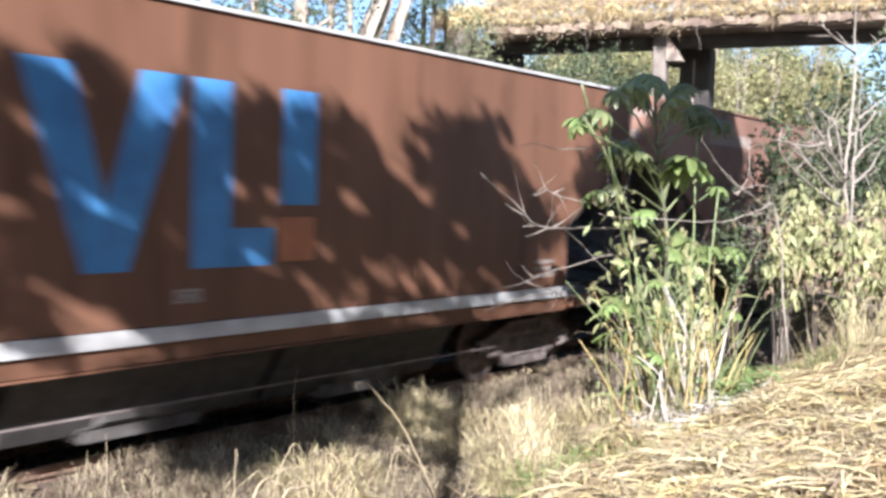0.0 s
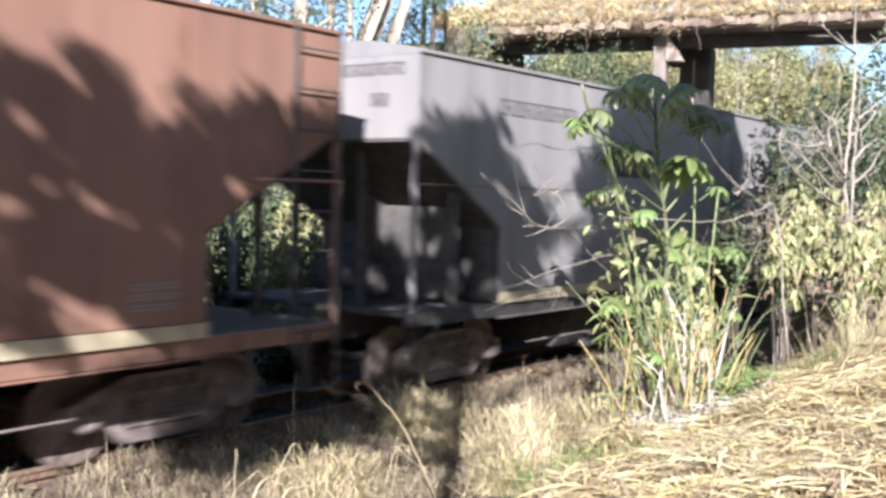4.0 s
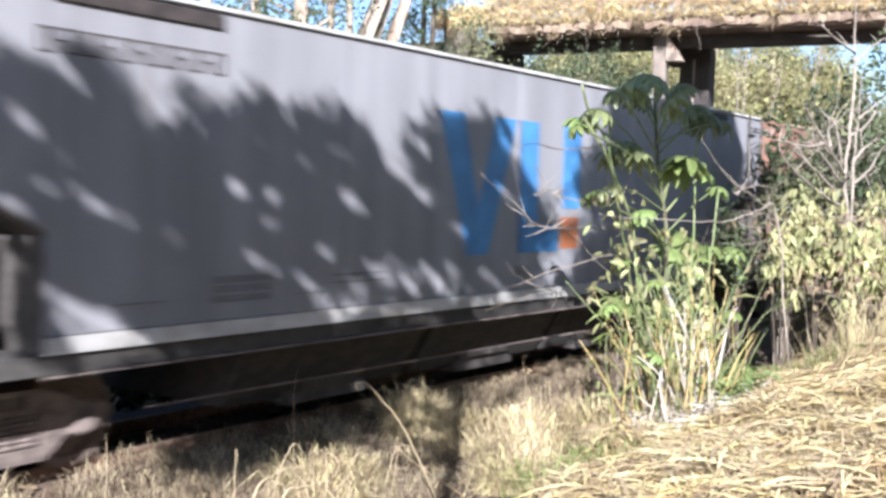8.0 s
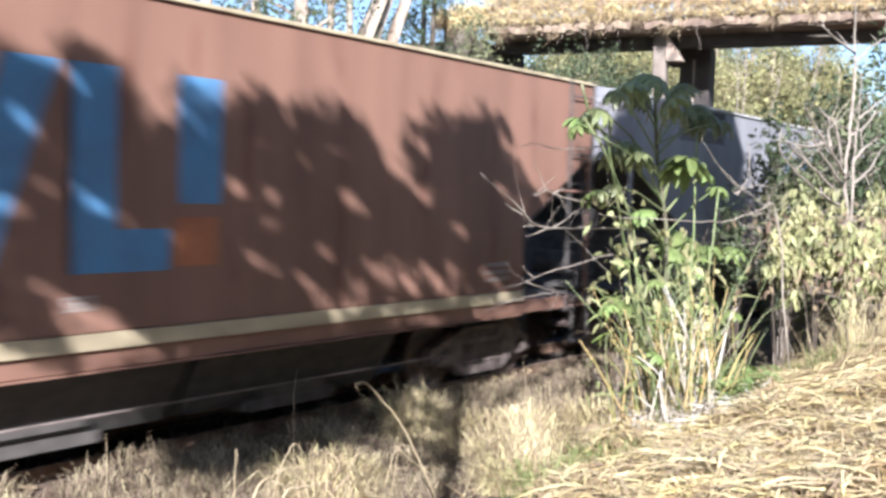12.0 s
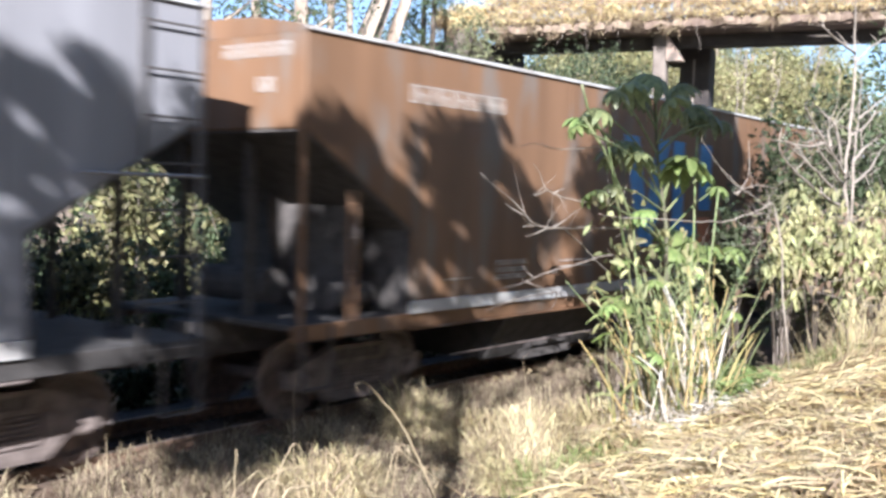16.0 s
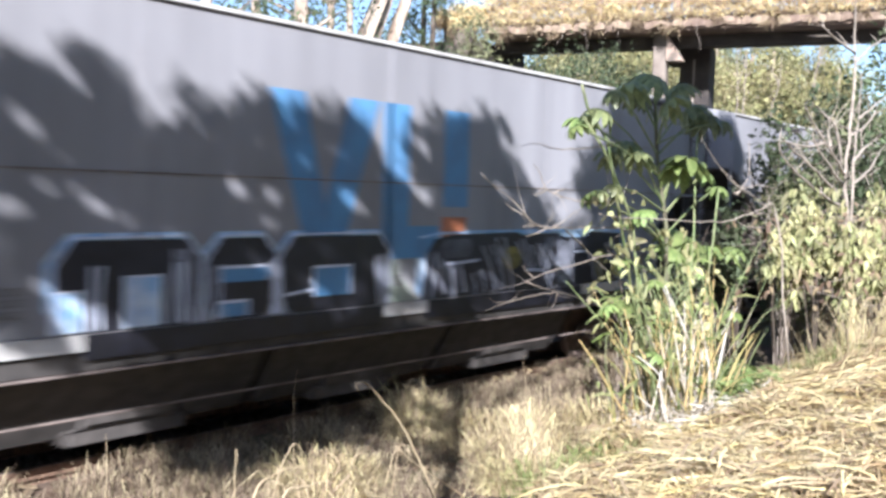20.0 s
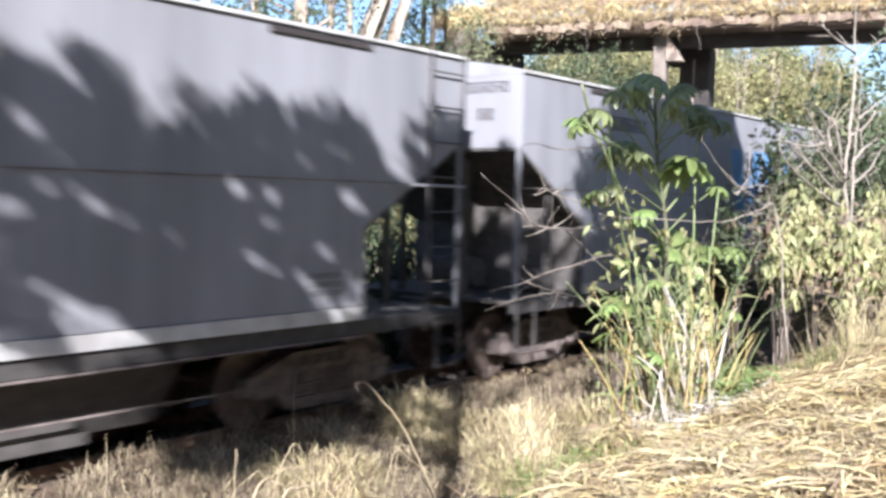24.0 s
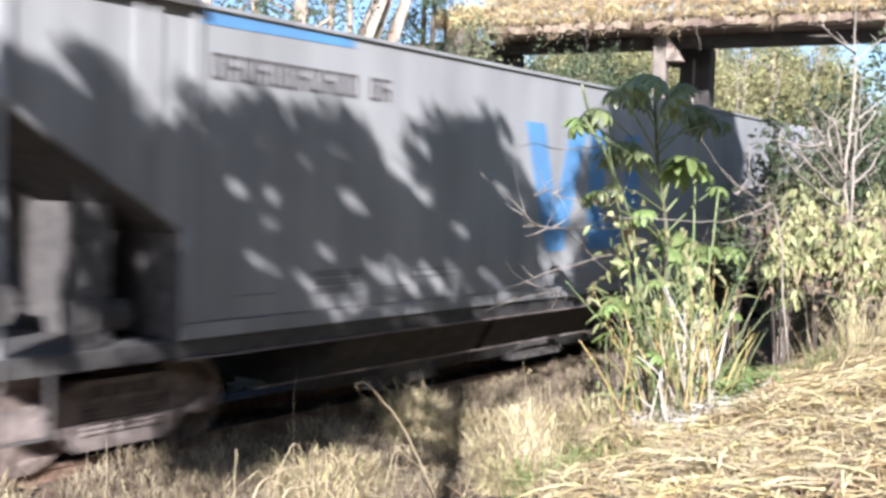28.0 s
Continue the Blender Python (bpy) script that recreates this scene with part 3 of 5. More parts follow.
    for z in (1.48, 1.57, 1.66):
        stencil(wagon, 3.38, z, 0.72, 0.058, 9, mark, label=lines)
        stencil(wagon, 14.2, z - 0.02, 0.5, 0.05, 6, mark, label=lines)
    for x, z, w, h in ((2.35, 1.52, 0.5, 0.03), (4.45, 1.50, 0.42, 0.02), (4.95, 1.58, 0.85, 0.03), (4.95, 1.66, 0.85, 0.03)):
        stencil(wagon, x, z, w, h, 1, mark, label=lines)
    stencil(wagon, 8.35, 1.50, 0.30, 0.12, 3, mark)
    if paint == "light":
        for x, w in ((1.75, 1.7), (BODY - 3.15, 1.45)):
            part("vent_strip", Geo().box(x, x + w, -HALF - 0.03, -HALF - 0.002, EAVE - (0.12 if seam else 0.19), EAVE - 0.06), M_mark_dark, wagon, "dark slotted strip under the eave", bevel=0.006)
    if panel:
        bar(wagon, "placard", [(4.7, 2.86), (5.9, 2.86), (5.9, 3.30), (4.7, 3.30)], M_mark_dark, "dark overpainted rectangle")
        stencil(wagon, 4.9, 2.62, 0.8, 0.06, 1, mark, label=lines)
        stencil(wagon, 4.9, 2.50, 0.8, 0.06, 1, mark, label=lines)
    emblem(wagon, blue_at, blue or M_blue, M_orange)
    add_bogie(wagon, 1.625)
    add_bogie(wagon, BODY - 1.625)
    return wagon


TRAIN = [
    ("brown", M_stripe, "weathered brown covered hopper wagon with blue emblem and white stripe", dict(blue_at=6.84)),
    ("red", M_cream, "red-oxide covered hopper wagon with blue emblem and cream stripe", dict(chord=False, blue_at=6.77, num_at=1.75)),
    ("grey", M_cream, "dull grey covered hopper wagon with faded blue emblem", dict(blue=M_faint_blue, seam=True, panel=True, chord=False, blue_at=10.83)),
    ("light", M_stripe, "light grey covered hopper wagon with blue emblem, white stripe", dict(blue_at=6.71)),
    ("red", M_cream, "dusty red-brown covered hopper wagon with pale blue emblem", dict(blue=M_pale_blue, blue_at=6.70)),
    ("light", M_stripe, "light grey covered hopper wagon with bright blue emblem", dict(blue_at=6.65)),
    ("orange", M_stripe, "rusty orange-brown covered hopper wagon with blue emblem", dict(blue_at=6.70)),
    ("light", M_stripe, "grey covered hopper wagon with black spray-painted lettering", dict(blue=M_pale_blue, seam=True, blue_at=6.60)),
    ("light", M_stripe, "grey covered hopper wagon with blue emblem, ladder at its end", dict(seam=True, blue_at=6.70)),
    ("light", M_stripe, "pale grey covered hopper wagon with dark stencilled number", dict(seam=True, blue=M_pale_blue, blue_at=6.90)),
    ("white", PAINT["white"], "off-white ribbed hopper wagon with sky-blue roof band", dict(ribbed=True, blue=M_pale_blue, blue_at=7.2, chord=False)),
    ("light", M_stripe, "light grey covered hopper wagon at the tail of the rake", {}),
    ("brown", M_stripe, "brown covered hopper wagon half hidden by roadside bushes", {}),
]
wagons = [add_wagon(i, p, s, lab, **kw) for i, (p, s, lab, kw) in enumerate(TRAIN)]


# black spray-painted shapes on the eighth wagon
def build_graffiti(wagon):
    def block(x0, x1, z0, z1, c=0.12):
        return [(x0 + c, z0), (x1 - c, z0), (x1, z0 + c), (x1, z1 - c), (x1 - c, z1), (x0 + c, z1), (x0, z1 - c), (x0, z0 + c)]

    def stroke(pts, w, mat, label, out=0.020):
        """A thin sprayed line along points in x and z."""
        g, n = Geo(), len(pts)
        for i, (x, z) in enumerate(pts):
            (xa, za), (xb, zb) = pts[max(i - 1, 0)], pts[min(i + 1, n - 1)]
            d = Vector((xb - xa, zb - za)).normalized() * w / 2
            g.v += [(x - d.y, -HALF - out, z + d.x), (x + d.y, -HALF - out, z - d.x), (x - d.y, -HALF - 0.002, z + d.x), (x + d.y, -HALF - 0.002, z - d.x)]
            if i:
                a, b = 4 * i - 4, 4 * i
                g.f += [(a, b, b + 1, a + 1), (a + 2, a + 3, b + 3, b + 2), (a, a + 2, b + 2, b), (a + 1, b + 1, b + 3, a + 3)]
        g.f += [(0, 1, 3, 2), (4 * n - 4, 4 * n - 2, 4 * n - 1, 4 * n - 3)]
        part("graffiti_line", g, mat, wagon, label)

    def arc(xc, zc, rx, rz, a0, a1, n=9):
        return [(xc + rx * math.cos(radians(a0 + (a1 - a0) * k / n)), zc + rz * math.sin(radians(a0 + (a1 - a0) * k / n))) for k in range(n + 1)]
    lab, line, glow = "spray-painted graffiti shape", "thin white sprayed line", "pale blue sprayed glow"
    # first group: three heavy shapes with windows
    for x0, x1 in ((4.33, 5.80), (5.86, 6.72), (6.76, 8.40)):
        bar(wagon, "graffiti_glow", block(x0 - 0.07, x1 + 0.05, 1.312, 2.13, 0.22), M_spray_blue, glow, out=0.004)
        bar(wagon, "graffiti_block", block(x0, x1, 1.31, 2.07, 0.16), M_graffiti, lab, out=0.010)
        stroke([(x0 + 0.02, 1.32), (x0 - 0.01, 1.85), (x0 + 0.18, 2.09), (x1 - 0.18, 2.10), (x1 + 0.01, 1.9), (x1, 1.32)], 0.018, M_spray_white, line)
    bar(wagon, "graffiti_block", [(4.6, 1.10), (8.3, 1.10), (8.3, 1.306), (4.6, 1.306)], M_graffiti, lab, out=0.028)
    for x0, x1, z0, z1 in ((5.0, 5.36, 1.33, 1.76), (6.02, 6.62, 1.66, 1.80), (6.0, 6.36, 1.34, 1.48), (7.24, 7.78, 1.46, 1.76), (4.33, 4.58, 1.33, 1.66)):
        bar(wagon, "graffiti_patch", block(x0, x1, z0, z1, 0.03), M_spray_blue if x1 < 5.4 else M_pale_blue, "pale blue inner patch", out=0.014)
        stroke([(x0, z0), (x0, z1), (x1, z1), (x1, z0)], 0.03, M_spray_white, line)
    for x in (4.66, 4.76, 5.5, 5.6, 6.68, 6.74):
        stroke([(x, 1.33), (x + R(-.02, .02), 1.60), (x + R(-.02, .02), 1.86)], 0.022, M_spray_white, line)
    stroke([(6.85, 1.50), (7.2, 1.53)], 0.03, M_spray_white, line)
    # second group: one long black band with paired curved lines and yellow ovals
    bar(wagon, "graffiti_glow", block(8.90, 13.86, 1.312, 2.10, 0.12), M_spray_blue, glow, out=0.004)
    bar(wagon, "graffiti_block", [(9.02, 1.31), (13.72, 1.31), (13.80, 1.5), (13.78, 2.02), (12.85, 2.06), (12.7, 1.98), (12.1, 1.99), (11.95, 2.05), (11.1, 2.03), (10.9, 2.07), (9.5, 2.05), (9.2, 2.0), (9.05, 1.8)], M_graffiti, lab, out=0.010)
    bar(wagon, "graffiti_block", [(9.1, 1.10), (12.6, 1.10), (12.6, 1.306), (9.1, 1.306)], M_graffiti, lab, out=0.028)
    stroke([(8.95, 2.03), (9.3, 2.07), (10.9, 2.09), (11.1, 2.05), (12.0, 2.08), (12.8, 2.08), (13.8, 2.05)], 0.022, M_spray_blue, "pale blue sprayed line")
    for x0, x1, z0, z1 in ((9.35, 9.95, 1.78, 2.0), (11.62, 11.95, 1.86, 2.0), (12.3, 12.7, 1.82, 1.96)):
        bar(wagon, "graffiti_patch", block(x0, x1, z0, z1, 0.06), M_spray_grey, "grey sprayed patch", out=0.014)
    for xc, zc, rx, rz in ((10.84, 1.74, 0.19, 0.15), (13.14, 1.58, 0.13, 0.22)):
        bar(wagon, "graffiti_patch", arc(xc, zc, rx, rz, 0, 340, 17), M_yellow, "dull yellow sprayed oval", out=0.014)
        for k in range(5):
            x = xc - rx * 0.8 + k * rx * 0.4
            stroke([(x, zc + rz * 0.4), (x + 0.01, zc - rz * 1.3)], 0.014, M_graffiti, "thin black drip", out=0.019)
    # bundles of thin drips: a path, the number of lines and their spacing
    for path, n, dx, w in (([(9.07, 1.87), (9.03, 1.55), (8.98, 1.33)], 4, 0.075, 0.016), ([(9.34, 1.76), (9.40, 1.47), (9.43, 1.33)], 3, 0.07, 0.012), ([(9.53, 1.71), (9.60, 1.48), (9.63, 1.33)], 3, 0.08, 0.012),
                           ([(9.96, 1.60), (10.04, 1.42), (10.06, 1.32)], 3, 0.08, 0.012), ([(10.14, 1.90), (10.45, 1.56), (10.44, 1.32)], 5, 0.085, 0.016), ([(10.94, 1.96), (11.11, 1.74), (11.27, 1.56)], 4, 0.06, 0.016),
                           ([(11.26, 1.90), (11.57, 1.55), (11.80, 1.33)], 5, 0.08, 0.014), ([(11.99, 1.94), (12.01, 1.58), (12.04, 1.33)], 5, 0.07, 0.018), ([(12.79, 1.73), (12.95, 1.47), (13.02, 1.33)], 4, 0.09, 0.014),
                           ([(13.30, 1.88), (13.50, 1.54), (13.66, 1.33)], 4, 0.075, 0.018), ([(10.45, 2.02), (10.52, 1.92), (10.60, 1.65)], 3, 0.07, 0.012)):
        for k in range(0, n, 2):
            (xa, za), (xb, zb), (xc, zc) = [(x + k * dx * 1.15 + R(-.012, .012), z + R(-.03, .03)) for x, z in path]
            bow = [((1 - t) ** 2 * xa + 2 * t * (1 - t) * (1.4 * xb - 0.2 * xa - 0.2 * xc) + t * t * xc, (1 - t) ** 2 * za + 2 * t * (1 - t) * zb + t * t * zc) for t in (0, 0.2, 0.4, 0.6, 0.8, 1)]
            stroke(bow, w, M_spray_lilac, "thin lilac-grey sprayed drip")
    for path in ([(9.44, 1.71), (9.76, 1.72), (10.1, 1.74)], [(11.18, 1.57), (11.37, 1.57), (11.57, 1.55)], [(12.41, 1.78), (12.55, 1.78), (12.71, 1.78)]):
        stroke(path, 0.03, M_spray_lilac, "short pale sprayed dash")
    for path, n in (([(5.50, 1.99), (5.55, 1.59), (5.58, 1.33)], 4), ([(5.95, 1.82), (5.99, 1.46), (6.03, 1.33)], 2), ([(6.67, 1.80), (6.69, 1.52), (6.72, 1.33)], 3), ([(8.18, 1.86), (8.21, 1.49), (8.24, 1.33)], 3), ([(5.04, 1.76), (5.07, 1.52), (5.09, 1.33)], 3)):
        for k in range(n):
            stroke([(x + k * 0.055, z + R(-.02, .02)) for x, z in path], 0.014, M_spray_lilac, "thin lilac-grey sprayed drip")
    bar(wagon, "graffiti_patch", [(8.44, 1.32), (8.95, 1.32), (8.62, 1.6), (8.55, 1.82), (8.44, 1.8)], M_spray_green, "pale green overspray", out=0.005)
    bar(wagon, "graffiti_patch", block(13.9, 15.0, 1.312, 1.46, 0.05), M_spray_green, "pale green overspray", out=0.005)


build_graffiti(wagons[7])


# ---- bridge ----
def build_bridge():
    """A concrete road bridge over the line: its own x runs along the deck, y across it."""
    at = pose(36.9, 12.0, 0, 0, 0, 103.4)
    bridge = thing("road_bridge", "old concrete road bridge overgrown with dry creepers", "bridge", at)
    part("deck", Geo().box(-16, 12.4, -4.6, 0.35, 8.74, 9.02), M_rubble, bridge, "stained concrete deck slab", bevel=0.02)
    part("kerb", Geo().box(-16, 12.4, 0.0, 0.30, 9.02, 9.24), M_shade_concrete, bridge, "deck kerb, shade in its colour", bevel=0.03)
    part("abutment", Geo().box(12.42, 30, -4.6, 0.1, -0.4, 8.7), M_shade_concrete, bridge, "abutment wall, shade in its colour", bevel=0.03)
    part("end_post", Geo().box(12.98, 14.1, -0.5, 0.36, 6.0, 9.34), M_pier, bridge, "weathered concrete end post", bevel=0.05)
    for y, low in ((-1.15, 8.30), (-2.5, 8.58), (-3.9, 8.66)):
        part("girder", Geo().box(-16, 12.4, y - 0.22, y + 0.22, low, 8.74), M_shade_concrete, bridge, "concrete girder, shade in its colour", bevel=0.02)
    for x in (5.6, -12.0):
        part("cap_beam", Geo().prism([(x - 0.33, 8.0), (x + 0.33, 8.0), (x + 0.33, 8.29), (x - 0.33, 8.29)], -4.4, -0.96), M_shade_concrete, bridge)
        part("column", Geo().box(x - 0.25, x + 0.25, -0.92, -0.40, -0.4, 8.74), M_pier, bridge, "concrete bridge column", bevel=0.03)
        part("pier_wall", Geo().box(x - 1.40, x - 0.24, -4.3, -3.0, -0.4, 8.64), M_shade_concrete, bridge, "pier wall, shade in its colour", bevel=0.03)
        part("hanging_vine", Geo().tube([(x - 0.82, -2.9, 8.1), (x - 0.80, -2.9, 6.5), (x - 0.86, -2.9, 4.0)], 0.05, 5), M_twig, bridge, "pale dry vine on the pier")
        part("bracket", Geo().prism([(x - 0.90, 7.72), (x - 0.254, 7.72), (x - 0.254, 8.73)], -0.80, -0.30), M_concrete, bridge, "sunlit triangular bracket", bevel=0.02)
    for i in range(18):
        x = -14 + 1.45 * i
        part("parapet_post", shared("parapet", lambda: Geo().box(-0.09, 0.09, 0.12, 0.30, 9.02, 9.95).mesh("parapet_post", M_concrete, bevel=0.02)), M_concrete, bridge, at=pose(x, 0, 0))
    stones = [Geo().prism([(-0.26 * k, -0.13), (0.24 * k, -0.15), (0.27 * k, 0.04), (0.12 * k, 0.14), (-0.16 * k, 0.11), (-0.28 * k, 0.0)], -0.05, 0.14).mesh("kerb_stone", M_rubble, bevel=0.02) for k in (0.7, 1.0, 1.3)]
    for i in range(60):
        part("kerb_stone", stones[i % 3], M_rubble, bridge, at=pose(-12.4 + 0.41 * i + R(-0.08, 0.08), 0.37 + R(0, 0.07), 8.95 + R(-0.03, 0.06), R(-14, 14), R(-14, 14), R(-10, 10)))
    part("parapet_rail", Geo().box(-16, 12.3, 0.13, 0.29, 9.80, 9.93), M_concrete, bridge, bevel=0.02)
    g, low = Geo(), Geo()
    for i in range(64000):
        x = R(-13, 14.6)
        heap = 1.25 + 0.7 * max(0, noise.noise((x * 0.5, 1.0, 0))) + 0.35 * math.exp(-((x - 7.0) / 4.0) ** 2) - (0.7 if x > 12.4 else 0)
        down = 0.08 + 0.9 * max(0, noise.noise((x * 0.9, 5.0, 2))) ** 1.5
        z = 9.16 + R(0, 1) ** 1.3 * heap * 1.3 if i % 9 else 9.05 - R(0, 1) * down
        y = 0.40 + R(-1.0, 0.2) if z > 9.4 else 0.36 + R(-0.1, 0.12) if z > 9.1 else 0.5 + R(0, 0.1)
        if z < 9.26 and noise.noise((x * 1.7, 3.0, z * 2)) > -0.12:
            continue
        d = (unit() + Vector((0, 0.1, -0.5 if z < 9.5 else 0.1))).normalized()
        heavy = low if z < 9.3 + R(-0.12, 0.12) else g
        if i % 2:
            heavy.leaf((x, y, z), d, d.cross(unit()).normalized(), R(0.25, 0.6), R(0.015, 0.04))
        else:
            heavy.leaf((x, y, z), d, d.cross(unit()).normalized(), R(0.08, 0.18), R(0.035, 0.08))
    tagged(new("creeper", g.mesh("creeper", M_autumn)), "dry yellow creeper hanging over the bridge parapet", "creeper", kind="stuff").matrix_basis = at
    tagged(new("withered_creeper", low.mesh("withered_creeper", M_deadleaf)), "withered brown creeper along the deck edge", "creeper", kind="stuff").matrix_basis = at
    for i in range(9):
        x, z = R(-10, 12), R(7.6, 8.8)
        pts = [(x + R(-0.04, 0.04) * k, 0.5 + R(-0.05, 0.1), 9.4 - (9.4 - z) * k / 4) for k in range(5)]
        part("hanging_vine", Geo().tube(pts, 0.008, 4), M_twig, bridge, "dry hanging vine")


build_bridge()


# ---- trees beyond the line ----
def trunk_path(x, y, z0, z1, sway, n=7):
    ph = R(0, 6.28)
    return [(x + sway * math.sin(ph + 2.2 * k / n) * k / n, y + sway * math.cos(ph * 1.7 + 2.0 * k / n) * k / n, z0 + (z1 - z0) * k / n) for k in range(n + 1)]


def tree(name, label, x, y, height, r, bark, leaf_mat, crown_low, crown_r, leaves, leaf_size, limbs=6, sway=0.6, droop=0.3):
    z0 = ground_z(x, y) - 0.1
    root = thing(name, label, "tree", Matrix.Translation((x, y, z0)), "trees round the railway line")
    path = trunk_path(0, 0, 0, height, sway)
    part("trunk", Geo().tube(path, [r * (1.25 - 0.95 * i / (len(path) - 1)) for i in range(len(path))], 9), bark, root, "", smooth=True)
    tips = []
    for i in range(limbs):
        k = crown_low / height + (1 - crown_low / height) * (i + 0.3) / limbs
        j = min(len(path) - 2, int(k * (len(path) - 1)))
        a = Vector(path[j])
        ang = i * 2.4 + R(-0.4, 0.4)
        out = crown_r * R(0.55, 0.95) * (1.15 - 0.5 * k)
        mid = a + Vector((math.cos(ang) * out * 0.5, math.sin(ang) * out * 0.5, R(0.2, 0.5) * out))
        tip = a + Vector((math.cos(ang) * out, math.sin(ang) * out, R(0.3, 0.8) * out))
        part("limb", Geo().tube([tuple(a), tuple(mid), tuple(tip)], [r * 0.4, r * 0.25, r * 0.08], 6), bark, root, smooth=True)
        tips += [mid, tip, (mid + tip) / 2]
    tips.append(Vector(path[-1]))
    g = Geo()
    clumps = [(t + Vector((R(-.5, .5), R(-.5, .5), R(-.3, .4))) * crown_r * 0.35, R(0.22, 0.42) * crown_r) for t in tips for _ in range(3)]
    for i in range(leaves):
        c, cr = clumps[i % len(clumps)]
        p = c + unit() * cr * R(0.3, 1.0) ** 0.6
        d = (unit() + Vector((0, 0, -droop))).normalized()
        g.leaf(p, d, d.cross(unit()).normalized(), leaf_size * R(0.7, 1.3), leaf_size * R(0.3, 0.5))
    part("crown", g, leaf_mat, root)
    return root


for x, y, h, r in ((18.2, 22.0, 15, 0.20), (18.9, 22.6, 15, 0.12), (20.3, 22.2, 15, 0.18), (21.9, 22.0, 16, 0.26), (23.3, 22.2, 14, 0.16), (24.1, 22.0, 15, 0.14), (16.2, 23, 15, 0.15), (27.4, 28.0, 14, 0.2), (13.5, 21, 15, 0.17)):
    tree("tree", "slender pale-barked tree with a thin high crown", x, y, h, r, M_bark, M_treeleaf, 8.2, 2.4, 1500, 0.17, sway=0.25)
lean_root = thing("leaning_tree", "leaning pale tree with several twisted stems", "tree", Matrix.Translation((24.0, 22.0, ground_z(24.0, 22.0) - 0.1)))
for dx, dy, r in ((0.0, 0.0, 0.20), (0.55, 0.3, 0.23), (1.05, -0.1, 0.21), (1.45, 0.2, 0.15), (0.3, 0.6, 0.13)):
    pts = [(dx * 0.4, dy, 0), (dx * 0.7 + 0.1, dy, 3.0), (dx + 0.25, dy, 6.0), (dx + 0.75, dy, 7.4), (dx + 1.35, dy, 8.6), (dx + 2.3, dy, 10.6), (dx + 2.7, dy, 13.0)]
    part("trunk", Geo().tube([(x + R(-.06, .06), y, z) for x, y, z in pts], [r * 1.1, r, r, r * 0.95, r * 0.9, r * 0.8, r * 0.5], 9), M_bark, lean_root, smooth=True)
for x, y, h in ((27.8, 22.5, 10), (29.2, 24.0, 11), (30.5, 21.5, 8.5)):
    tree("tree", "leafy olive tree beside the bridge end", x, y, h, 0.18, M_darkbark, M_olive if h < 9 else M_treeleaf, 3.0, 2.2, 3800, 0.16, limbs=9)
for x, y, h, m in ((44, 32.2, 8.0, M_treeleaf), (45, 29.6, 8.4, M_darkleaf), (44, 27.2, 7.6, M_darkleaf), (46, 26.6, 8.0, M_yellowleaf), (45, 24.6, 7.6, M_darkleaf), (47, 23.6, 7.6, M_treeleaf), (46, 30.6, 7.8, M_yellowleaf)):
    tree("tree", "mixed brown-green tree behind the bridge", x, y, h, 0.16, M_darkbark, m, 1.5, 2.6, 3200, 0.2, limbs=9)
for i in range(64):
    x = R(52, 100)
    y = x * R(0.16, 0.62)
    tree("tree", "sunlit yellow-green tree beyond the bridge", x, y, R(8, 12) * (0.5 if 0.235 * x < y < 0.305 * x else 0.75 if y < 0.24 * x else 1.05), R(0.14, 0.24), M_bark,
         (M_yellowleaf, M_olive, M_yellowleaf, M_yellowleaf)[i % 4], 1.0, R(3.0, 4.4), 4600, 0.30, limbs=9)
g = Geo()
for i in range(36000):
    x = R(52, 112)
    y = x * R(0.14, 0.62)
    d = (unit() + Vector((0, 0, 0.3))).normalized()
    g.leaf((x, y, ground_z(x, y) + 3.2 * R(0, 1) ** 2), d, d.cross(unit()).normalized(), R(0.25, 0.55), R(0.12, 0.25))
tagged(new("hillside_scrub", g.mesh("hillside_scrub", M_yellowleaf)), "dry yellow scrub covering the far hillside", "scrub", kind="stuff")


